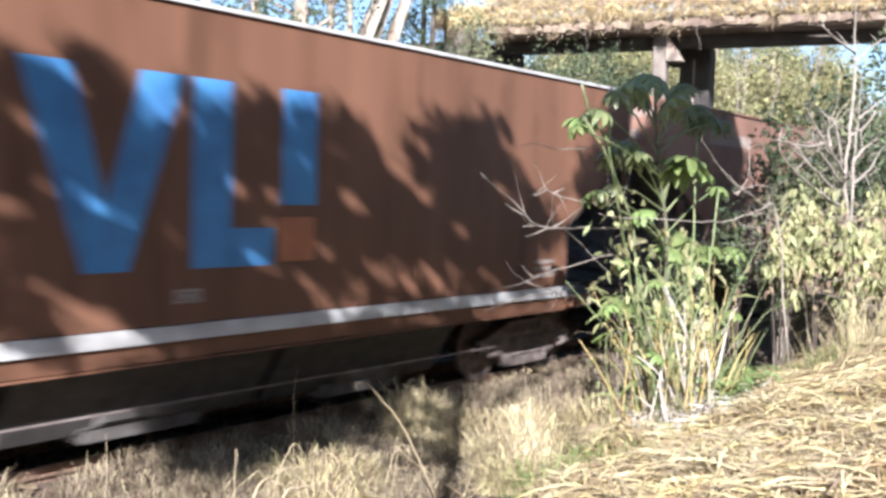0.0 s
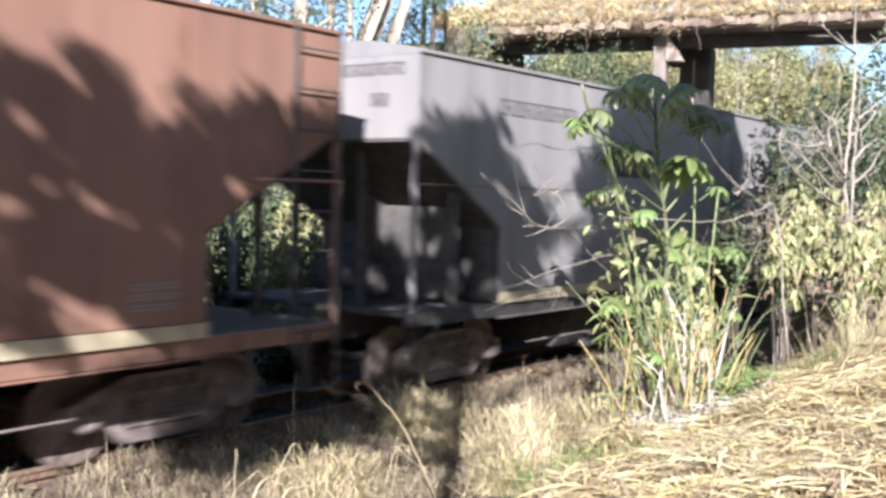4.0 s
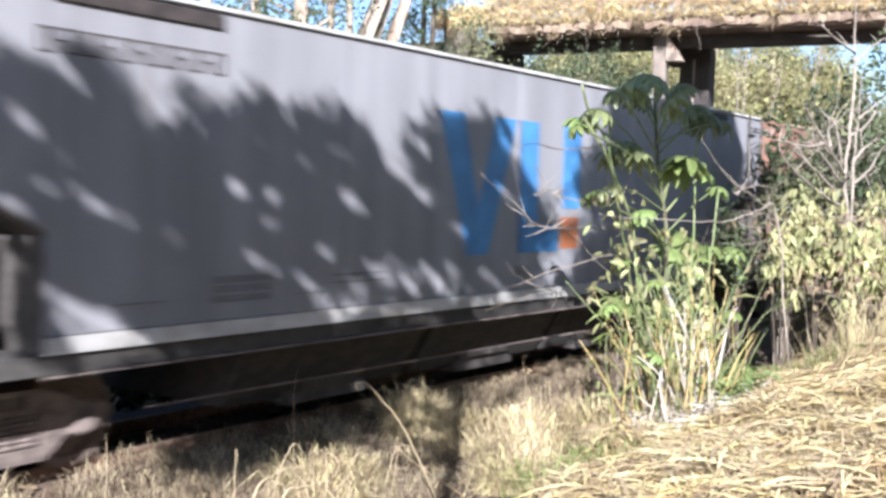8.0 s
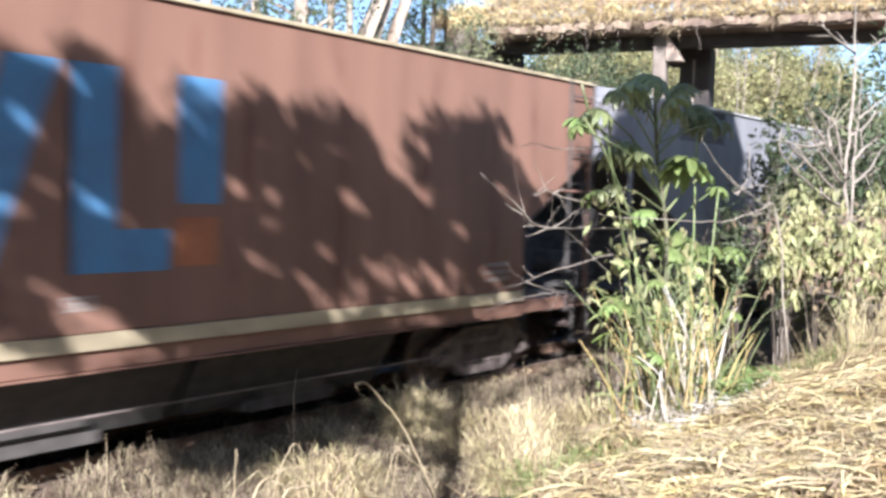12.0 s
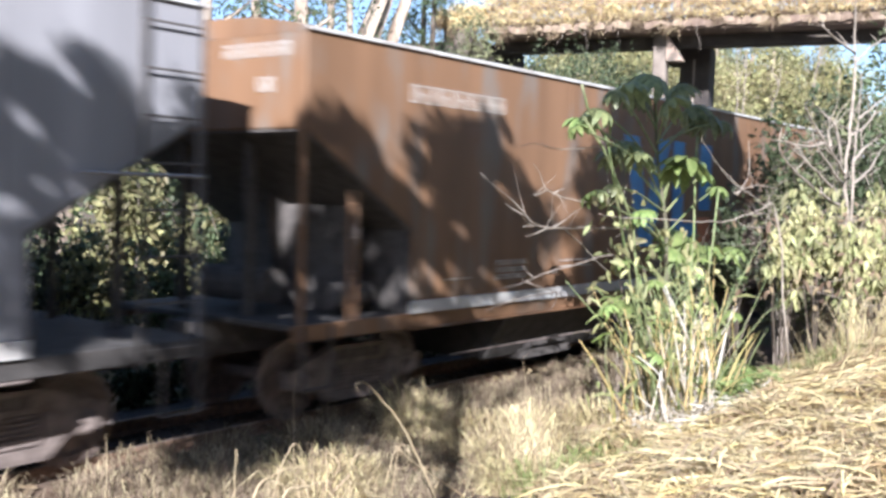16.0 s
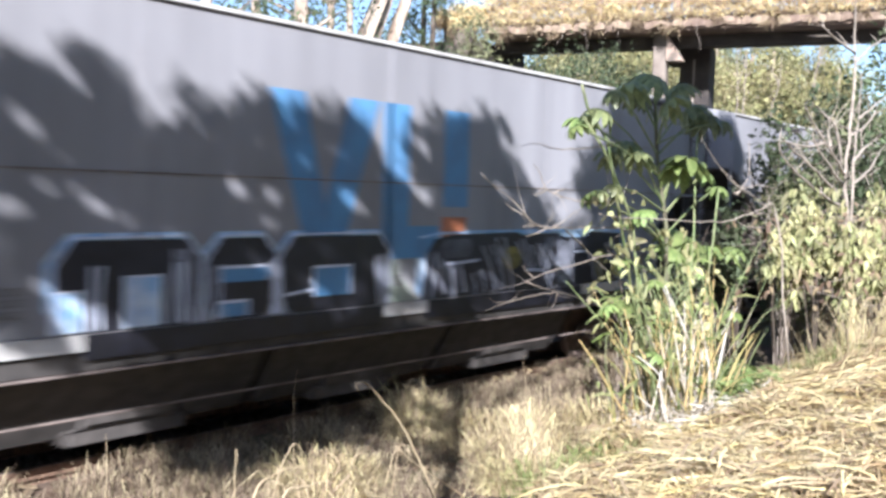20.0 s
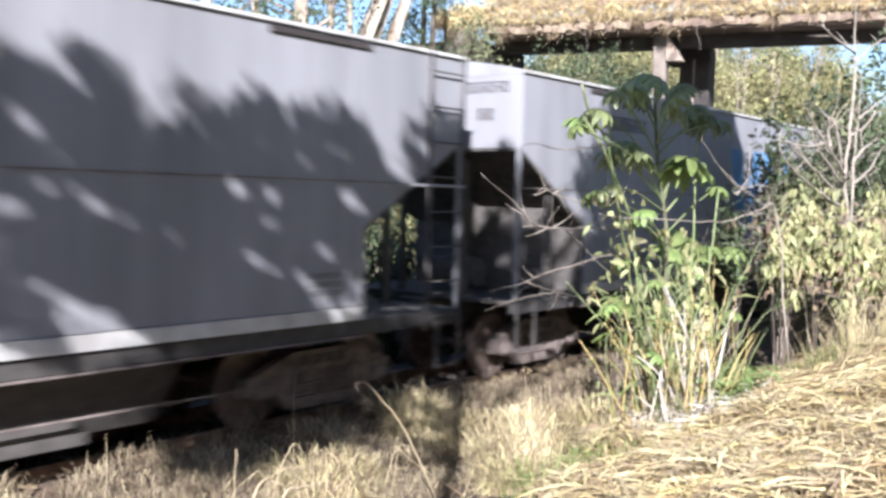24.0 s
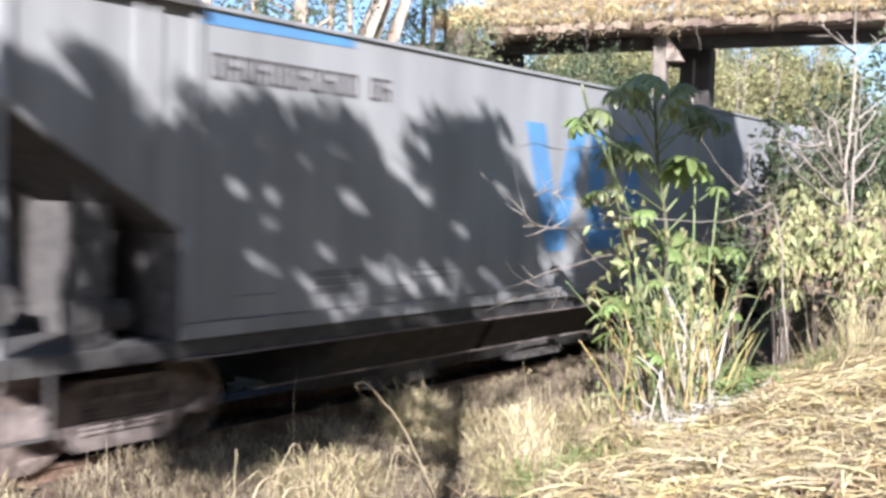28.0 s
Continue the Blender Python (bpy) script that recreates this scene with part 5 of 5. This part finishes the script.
stick("fallen_branch", "bare grey fallen branch leaning on the canes", "branch", [
    [(10.32, 5.50, 1.91), (10.05, 5.53, 1.89), (9.46, 5.47, 1.83), (9.08, 5.54, 1.77), (8.56, 5.51, 1.69), (8.12, 5.47, 1.66), (7.88, 5.45, 1.64)],
    [(8.70, 5.50, 1.73), (8.63, 5.54, 1.78), (8.57, 5.56, 1.85)], [(8.55, 5.50, 1.70), (8.68, 5.45, 1.65), (9.20, 5.54, 1.56), (9.89, 5.49, 1.41)],
    [(9.14, 5.50, 1.56), (8.75, 5.46, 1.56), (8.32, 5.48, 1.53), (7.92, 5.53, 1.45)], [(9.14, 5.50, 1.56), (9.19, 5.54, 1.45), (8.90, 5.45, 1.39)],
    [(8.36, 5.50, 1.52), (8.09, 5.51, 1.52), (7.86, 5.45, 1.58)], [(10.32, 5.50, 1.91), (10.7, 5.45, 1.0), (10.9, 5.4, -0.1)]], 0.0105, M_twig, spurs=1)
stick("vine", "long dry vine stretched between the bushes", "vine", [
    [(13.58, 4.60, 0.30), (13.29, 4.75, 2.34), (12.78, 4.75, 2.45), (11.88, 4.75, 2.32), (10.91, 4.75, 2.29), (9.06, 4.75, 2.34), (8.61, 4.75, 2.38)], [(13.19, 4.75, 2.38), (12.68, 4.75, 2.53), (11.84, 4.75, 2.74), (11.32, 4.75, 2.95), (10.83, 4.75, 3.21)],
    [(11.94, 4.75, 2.61), (12.10, 4.75, 2.72), (12.27, 4.75, 2.86), (12.23, 4.75, 3.26)], [(11.85, 4.75, 2.63), (12.56, 4.75, 2.74), (13.35, 4.75, 2.71)],
    [(10.56, 5.50, 3.10), (10.10, 5.50, 3.10), (9.56, 5.50, 3.04), (9.05, 5.50, 3.01), (8.68, 5.50, 3.04), (8.38, 5.50, 3.00)], [(10.60, 5.50, 2.54), (9.96, 5.50, 2.47), (9.36, 5.50, 2.51), (8.91, 5.50, 2.59), (8.75, 5.50, 2.76), (8.62, 5.50, 2.84)],
    [(8.91, 5.50, 2.59), (8.66, 5.50, 2.54)], [(9.02, 5.50, 2.56), (9.24, 5.50, 2.62)]], 0.0135, M_palebark, spurs=2)
for pts in ([(6.96, 5.20, -0.2), (6.41, 5.20, 0.60), (6.05, 5.20, 0.96), (5.89, 5.20, 1.08), (5.79, 5.20, 1.08), (5.82, 5.20, 1.03)],
            [(4.6, 5.2, -0.1), (4.79, 5.20, 0.45), (4.94, 5.20, 0.55), (5.21, 5.20, 0.57), (5.63, 5.20, 0.43)], [(7.3, 5.20, -0.15), (6.27, 5.20, 0.53)],
            [(4.9, 5.2, -0.1), (5.06, 5.20, 0.38), (5.22, 5.20, 0.42), (5.63, 5.20, 0.35), (6.29, 5.20, -0.1)],
            [(12.6, 6.6, -0.2), (12.54, 6.60, 0.64), (11.92, 6.60, 0.78), (11.48, 6.60, 0.84), (11.46, 6.60, 0.75)],
            [(6.55, 6.6, -0.25), (6.54, 6.60, 0.40), (6.53, 6.60, 0.71), (6.57, 6.60, 0.93)], [(4.62, 6.6, -0.25), (4.61, 6.60, 0.54), (4.59, 6.60, 0.68)], [(10.34, 6.6, -0.25), (10.32, 6.60, 0.39), (10.25, 6.60, 0.60), (10.37, 6.60, 0.69)]):
    stick("dry_stalk", "thin dry stalk curling over at its tip", "stalk", [pts], 0.009 if pts[0][1] < 5.3 else 0.0035, M_drystalk, "dry stalks in the grass")


# slender pale trunks on the slope beyond the bridge
for paths in ([[(47.0, 18.9, 2.0), (47.0, 18.9, 6.6), (47.0, 18.9, 8.0), (47.0, 19.0, 10.4)], [(47.0, 18.9, 8.0), (47.0, 18.4, 9.8)]],
              [[(48.0, 19.0, 2.0), (48.0, 19.0, 6.8), (48.0, 18.9, 8.9), (48.0, 19.1, 10.5)], [(48.0, 18.9, 8.9), (48.0, 19.4, 10.0)]],
              [[(46.0, 16.9, 2.0), (46.0, 16.9, 6.5), (46.0, 16.6, 7.8), (46.0, 16.5, 9.1)], [(46.0, 16.6, 7.8), (46.0, 17.0, 8.6)]],
              [[(47.0, 15.4, 2.0), (47.0, 15.4, 7.4), (47.0, 15.3, 8.6), (47.0, 14.9, 9.8)], [(47.0, 15.3, 8.6), (47.0, 14.9, 9.3)]]):
    stick("slender_tree", "slender pale tree trunk on the scrubby hillside", "tree", paths, 0.04, M_twig, "slender hillside trees")

# curled dead stalks standing out of the tufts
for i in range(26):
    x, y = (R(5.6, 7.4), R(5.6, 6.5)) if i % 2 else (R(8.2, 10.2), R(5.4, 6.8))
    z, h, a = ground_z(x, y) - 0.02, R(0.35, 0.75), R(0, 6.28)
    c, d, r = math.cos(a), math.sin(a), R(0.05, 0.11)
    lean = R(0.1, 0.45) * h
    pts = [(x, y, z), (x + lean * 0.4 * c, y + lean * 0.4 * d, z + h * 0.6)] + [(x + (lean + r * math.sin(k)) * c, y + (lean + r * math.sin(k)) * d, z + h + r * math.cos(k) - r) for k in (-0.7, 0.4, 1.5, 2.6, 3.7)]
    stick("dry_stalk", "thin dry stalk curling over at its tip", "stalk", [pts], R(0.004, 0.006), M_drystalk, "dry stalks in the grass")


# ---- grass and straw ----
def blades(name, label, mat, spots, count, h0, h1, width, curl=0.0):
    """Tufts: spots are (x, y, radius, height factor)."""
    g = Geo()
    for i in range(count):
        x, y, r, k = spots[i % len(spots)]
        a, d = R(0, 6.28), r * math.sqrt(R(0, 1))
        px, py = x + math.cos(a) * d, y + math.sin(a) * d
        z = ground_z(px, py) - 0.01
        h = R(h0, h1) * k * (1 - 0.5 * (d / r) ** 2)
        out = Vector((math.cos(a) * R(0.1, 0.9) * d / r + R(-.3, .3), math.sin(a) * R(0.1, 0.9) * d / r + R(-.3, .3), 0))
        w = R(0.5, 1.2) * width
        p = Vector((px, py, z))
        c1, c2 = unit() * curl * R(0, 1), unit() * curl * R(0, 1.6)
        g.ribbon([tuple(p), tuple(p + out * h * 0.25 + Vector((0, 0, h * 0.55))), tuple(p + out * h * 0.8 + c1 + Vector((0, 0, h * 0.85))), tuple(p + out * h * 1.3 + c2 + Vector((0, 0, h * R(0.55, 0.95))))],
                 (w, w, w * 0.7, w * 0.15), (-math.sin(a), math.cos(a), R(-.3, .3)))
    return tagged(new(name, g.mesh(name, mat)), label, "grass", kind="stuff")


tufts = [(6.6, 6.25, 0.42, 1.0), (7.0, 6.4, 0.3, 0.8), (9.1, 7.3, 0.4, 0.8), (8.8, 7.0, 0.3, 0.7), (8.7, 5.5, 0.45, 1.1), (9.3, 5.9, 0.5, 1.2), (9.9, 6.2, 0.45, 1.0), (8.3, 5.2, 0.35, 0.9), (9.0, 6.4, 0.3, 0.9), (10.3, 5.7, 0.4, 1.1), (7.6, 5.0, 0.3, 0.6)]
blades("grass_tufts", "pale dry curly grass tufts on the bank", M_tuft, tufts, 9000, 0.25, 0.55, 0.0135, curl=0.22)
sparse = [(R(3.3, 7.5), R(5.4, 7.3), R(0.2, 0.4), R(0.4, 0.85)) for _ in range(60)] + [(R(8.5, 16), R(6.4, 8.0), R(0.2, 0.45), R(0.4, 0.8)) for _ in range(70)] + [(R(3.5, 15), R(5.4, 7.5), R(0.15, 0.4), R(0.35, 0.8)) for _ in range(170)] + [(R(3.3, 8.5), R(6.2, 8.0), R(0.12, 0.35), R(0.3, 0.75)) for _ in range(120)]
blades("short_grass", "short straggly brown grass beside the rail", M_litter, sparse, 36000, 0.12, 0.38, 0.009, curl=0.08)
greens = [(R(7.2, 8.6), R(4.0, 4.9), 0.3, 0.8) for _ in range(6)] + [(R(11, 16), R(3.3, 5.2), 0.4, 0.8) for _ in range(8)]
blades("green_grass", "green grass shoots between the straw", M_green, greens, 1100, 0.25, 0.6, 0.010)


tall_dry = [(13.2, 3.7, 0.35, 1.0), (13.9, 3.9, 0.4, 1.2), (14.6, 3.8, 0.4, 1.3), (15.3, 4.0, 0.45, 1.2), (14.0, 3.3, 0.4, 0.9), (16.2, 3.9, 0.5, 1.3), (13.9, 4.35, 0.3, 0.8), (15.0, 3.2, 0.5, 1.0)]
blades("tall_dry_grass", "tall golden dry grass leaning over the bank", M_tuft, tall_dry, 620, 0.4, 1.1, 0.012, curl=0.12)


def build_litter():
    g = Geo()
    for i in range(4200):
        x, y = R(3.2, 16), R(4.8, 8.15)
        if x < 7.2 and y > 7.85:
            continue
        p = (x, y, ground_z(x, y) + R(0.0, 0.05))
        d = Vector((R(-1, 1), R(-1, 1), R(-0.2, 0.4))).normalized()
        g.leaf(p, d, d.cross(unit()).normalized(), R(0.04, 0.14), R(0.015, 0.05))
    tagged(new("leaf_litter", g.mesh("leaf_litter", M_deadleaf)), "withered leaves scattered over the soil", "leaf litter", kind="stuff")


build_litter()


def build_straw(name, label, mat, count, low, high, width):
    g = Geo()
    for i in range(count):
        x = R(4.2, 18) if i % 3 else R(4.2, 10)
        top = min(4.75 + 0.24 * (x - 8.3), 4.3 + 0.4 * (x - 7.6))
        y = R(0.9, min(top, 5.6))
        z = ground_z(x, y) + low + R(0.0, high) * (0.4 + noise.noise((x, y, 4)) ** 2 * 2)
        a = R(-0.8, 0.8) + (0 if i % 3 else 1.5) - 0.6
        d = Vector((math.cos(a), math.sin(a), R(-0.15, 0.22)))
        ln, w = R(0.2, 0.75), R(0.5, 1.6) * width
        p = Vector((x, y, z))
        s = Vector((-math.sin(a), math.cos(a), R(-0.6, 0.6)))
        bow = Vector((-math.sin(a), math.cos(a), 0)) * R(-0.09, 0.09) * ln + Vector((0, 0, R(0.01, 0.08)))
        g.ribbon([tuple(p - d * ln / 2), tuple(p - d * ln / 6 + bow * 0.9), tuple(p + d * ln / 6 + bow), tuple(p + d * ln / 2)], (w * 0.5, w, w, w * 0.3), s)
    tagged(new(name, g.mesh(name, mat)), label, "straw", kind="stuff")


build_straw("old_straw", "matted brown older straw underneath", M_oldstraw, 20000, 0.0, 0.12, 0.013)
build_straw("straw", "flattened mat of bright bleached straw on the bank", M_straw, 15000, 0.05, 0.22, 0.0125)


# ---- the tree behind the camera, whose shade falls on the train ----
def build_shade_tree():
    k = 9.5
    yt = 7.4 - 0.65 * k
    shift = Vector((-k, 0, 0.62 * k))
    rng = random.Random(77)
    R = rng.uniform
    lobes = [(4.39, 3.05, 0.36, 0.34), (5.04, 3.06, 0.49, 0.50), (4.49, 2.50, 0.60, 0.48), (5.31, 2.56, 0.71, 0.51), (6.14, 2.69, 0.68, 0.55), (7.11, 2.89, 0.71, 0.49),
             (7.82, 2.81, 0.70, 0.52), (6.55, 2.18, 1.13, 0.47), (5.49, 1.99, 1.07, 0.29), (7.93, 2.17, 1.00, 0.47), (8.83, 2.29, 0.82, 0.43), (9.84, 2.89, 0.81, 0.49)]
    lobes += [(10.53, 2.92, 0.69, 0.58), (10.94, 2.22, 1.23, 0.50), (9.66, 1.96, 1.29, 0.33), (7.61, 1.72, 0.77, 0.23), (6.43, 1.56, 1.03, 0.31), (6.93, 1.09, 0.95, 0.33),
              (5.99, 0.77, 0.81, 0.30), (7.64, 0.44, 0.97, 0.29), (6.81, 0.18, 1.19, 0.25), (8.4, 0.5, 0.6, 0.3), (6.9, 1.2, 0.75, 0.35), (6.4, 0.5, 1.0, 0.35), (7.4, 0.0, 1.2, 0.3),
              (4.35, 2.01, 0.33, 0.23), (4.95, 1.90, 0.44, 0.18), (5.73, 1.50, 0.50, 0.24), (4.26, 1.71, 0.18, 0.11), (10.7, 1.58, 1.2, 0.22), (9.0, 1.36, 0.7, 0.14), (17.61, 3.28, 1.15, 0.70), (17.90, 2.30, 1.21, 0.71), (14.44, 1.28, 1.61, 0.28)]
    lobes += [(4.45, 1.36, 0.3, 0.06), (4.75, 1.8, 0.3, 0.07), (4.2, 1.62, 0.16, 0.05), (8.2, 0.9, 0.8, 0.22), (9.3, 0.75, 0.7, 0.2), (9.9, 1.15, 0.5, 0.14)]
    lobes += [(14.4, 3.65, 0.8, 0.42), (16.3, 3.95, 0.9, 0.32), (17.7, 3.9, 0.6, 0.4), (14.63, 2.74, 1.86, 0.69), (15.56, 3.48, 1.55, 0.54), (16.71, 2.88, 1.74, 0.66), (15.10, 1.68, 2.44, 0.54), (17.03, 1.92, 1.52, 0.68)]
    # slanting openings between the sprays: place, half length, half width, slope
    gaps = [(4.43, 2.95, 0.22, 0.06, -37), (4.87, 3.33, 0.24, 0.05, -43), (5.57, 3.23, 0.31, 0.08, -36), (5.56, 2.97, 0.23, 0.05, -51), (4.61, 2.46, 0.19, 0.04, -25), (4.29, 2.3, 0.14, 0.06, -32),
            (5.03, 2.34, 0.33, 0.08, -37), (5.36, 2.2, 0.28, 0.05, -22), (5.85, 2.05, 0.17, 0.04, -35), (6.56, 2.5, 0.17, 0.04, -24), (6.71, 2.36, 0.27, 0.05, -28), (7.03, 2.41, 0.2, 0.04, -35),
            (7.11, 2.15, 0.18, 0.03, -23), (7.5, 2.74, 0.17, 0.03, -30), (7.92, 2.88, 0.24, 0.04, -24), (8.21, 2.35, 0.28, 0.07, -35), (6.9, 1.77, 0.36, 0.06, -25), (7.5, 1.56, 0.22, 0.04, -43)]
    gaps += [(4.84, 1.54, 0.64, 0.03, -30), (4.38, 1.54, 0.23, 0.03, -23), (4.44, 1.71, 0.18, 0.04, -21), (8.29, 1.43, 0.34, 0.05, -32), (8.62, 1.58, 0.34, 0.04, -35), (9.11, 1.48, 0.38, 0.05, -37),
             (9.61, 1.48, 0.43, 0.05, -37), (10.14, 1.45, 0.48, 0.05, -34), (10.73, 1.44, 0.45, 0.04, -23), (9.1, 2.6, 0.47, 0.04, -27), (11.19, 3.04, 0.25, 0.06, -29), (10.95, 2.54, 0.24, 0.04, -32)]
    gaps += [(10.08, 2.05, 0.26, 0.03, -27), (9.33, 3.01, 0.21, 0.04, -38), (7.77, 1.85, 0.22, 0.03, -29), (6.19, 1.89, 0.17, 0.04, -43), (5.05, 1.96, 0.17, 0.03, -42), (6.25, 2.91, 0.18, 0.04, -36),
             (7.21, 3.21, 0.2, 0.04, -44), (4.78, 2.7, 0.15, 0.03, -32), (9.3, 1.08, 0.5, 0.03, -10), (9.25, 0.72, 0.22, 0.03, -10), (8.2, 0.7, 0.15, 0.06, -20)]
    gaps = [(gx, gz, gl + (0.03 if gx < 7 else 0.06), gw + (0.035 if gx < 7 else 0.05), math.cos(radians(ga)), math.sin(radians(ga))) for gx, gz, gl, gw, ga in gaps]
    foot = (-2.2, -0.8)
    base = Vector((*foot, ground_z(*foot) - 0.1))
    root = thing("shade_tree", "tall leafy tree standing on the near bank", "tree", Matrix.Translation(base))
    top = Vector((-2.4, -0.7, 9.3)) - base
    part("trunk", Geo().tube([(0, 0, 0), (-0.04, 0.03, 2.6), (-0.14, 0, 5.6), tuple(top)], [0.10, 0.075, 0.065, 0.055], 10), M_darkbark, root, smooth=True)
    g = Geo()
    to_train = Vector((1.0, 0.65, -0.62)) / 0.65
    for x, z, rx, rz in lobes:
        c = Vector((x, yt, z)) + shift - base
        fork = Vector((-0.14, 0, 5.6)).lerp(top, min(1.0, max(0.0, (c.z - 6.0) / 3.0)))
        part("limb", Geo().tube([tuple(fork), tuple(fork.lerp(c, 0.6) + Vector((0, R(-.3, .3), -0.2))), tuple(c)], [0.03, 0.02, 0.01], 5), M_darkbark, root)
        for _ in range(int(640 * rx * rz) + 18):
            a, d = R(0, 6.28), math.sqrt(R(0, 1))
            p = c + Vector((math.cos(a) * d * rx, 0, math.sin(a) * d * rz)) + to_train * R(-0.5, 0.5)
            tw = Vector((R(-1.0, -0.2), R(-0.3, 0.3), R(0.3, 1.0))).normalized()
            reach = 0.05 if R(0, 1) < 0.7 else 0.08
            for j in range(9):
                q = p + tw * reach * (j - 5.6)
                s = q + base - shift
                s += to_train * (yt - s.y)
                if any((((s.x - gx) * gc + (s.z - gz) * gs) / gl) ** 2 + (((s.z - gz) * gc - (s.x - gx) * gs) / gw) ** 2 < R(0.25, 1.75) for gx, gz, gl, gw, gc, gs in gaps):
                    continue
                if noise.noise((3.6 * (s.x + s.z), 1.5 * (s.x - s.z), 2.0)) + 0.6 * noise.noise((8.0 * (s.x + s.z), 3.0 * (s.x - s.z), 7.0)) > (0.14 if 7.5 < s.x < 12 else 0.19 if s.x < 12 else 0.3) and R(0, 1) > 0.3:
                    continue
                dd = (tw + unit() * 0.7).normalized()
                big = 1.0 if d < 0.75 else 0.8
                g.leaf(q, dd, dd.cross(unit()).normalized(), R(0.11, 0.21) * big, R(0.05, 0.085) * big)
    part("crown", g, M_darkleaf, root)


build_shade_tree()


# ---- unseen trees added behind the camera to dim the sky light ----
for i in range(26):
    a = radians(-172 + 152 * i / 25)
    d = R(12.5, 15.5)
    tall = R(14.5, 16.5) if math.cos(a) > -0.1 else R(11.0, 12.5) if math.cos(a) > -0.45 else max(3.0, min(7.0, -0.9 * math.sin(a) * d - 3.0))
    tree("tree", "unseen dark-leaved tree added to block sky light", math.cos(a) * d, math.sin(a) * d, tall, 0.2, M_darkbark, M_darkleaf, min(1.0, tall * 0.2), min(3.6, tall * 0.32), 2600, 0.62, limbs=11)


# ferns between the canes and the straw
def build_fern(x, y, fronds, size):
    root = thing("fern", "small green fern at the edge of the straw", "fern", Matrix.Translation((x, y, ground_z(x, y))), "ferns by the canes")
    for i in range(fronds):
        a = 6.28 * i / fronds + R(-0.3, 0.3)
        out = Vector((math.cos(a), math.sin(a), 0))
        ln = size * R(0.75, 1.2)
        g = Geo()
        spine = [out * ln * 0.8 * t + Vector((0, 0, ln * (1.9 * t - 1.25 * t * t) + 0.03)) for t in (0, 0.15, 0.3, 0.45, 0.6, 0.75, 0.9, 1.0)]
        g.tube([tuple(p) for p in spine], [0.006 - 0.0006 * k for k in range(8)], 4)
        side = Vector((-out.y, out.x, 0))
        for k in range(1, 8):
            for s in (-1, 1):
                d = (side * s + out * 0.5 + Vector((0, 0, R(-0.3, 0.1)))).normalized()
                g.leaf(spine[k], d, Vector((0, 0, 1)).cross(d).normalized(), ln * 0.34 * (1.1 - 0.1 * k), ln * 0.09)
        part("frond", g, M_fern, root)


for x, y, n, size in ((10.95, 4.42, 9, 0.68), (11.35, 4.46, 8, 0.60), (10.7, 4.40, 7, 0.42)):
    build_fern(x, y, n, size)


# ---- what moves ----
# the second wagon's leading body corner lies at DRIFT - SPEED * t
SPEED = 6.2
DRIFT = [(0.0, 15.5), (1.2, 15.65), (4.0, 15.98), (7.2, 16.37), (10.1, 16.74), (12.5, 16.80), (15.9, 16.62), (19.0, 16.36), (21.5, 16.28), (25.0, 16.02), (28.0, 15.8)]


def front_x(t):
    for (t0, x0), (t1, x1) in zip(DRIFT, DRIFT[1:]):
        if t <= t1 + 1e-6:
            return x0 + (x1 - x0) * (t - t0) / (t1 - t0) - SPEED * t
    return DRIFT[-1][1] - SPEED * t


def motions():
    times = [t for t, _ in DRIFT]
    for i, w in enumerate(wagons):
        walk(w, [(t, pose(front_x(t) + (i - 1) * WAGON_PITCH, TRACK_Y, 0)) for t in times])
    for ws, dx, phase in wheelsets:
        walk(ws, [(0.1 * i, pose(dx, 0, WHEEL_R) @ Matrix.Rotation(phase + front_x(0.1 * i) / WHEEL_R, 4, 'Y')) for i in range(281)])


motions()
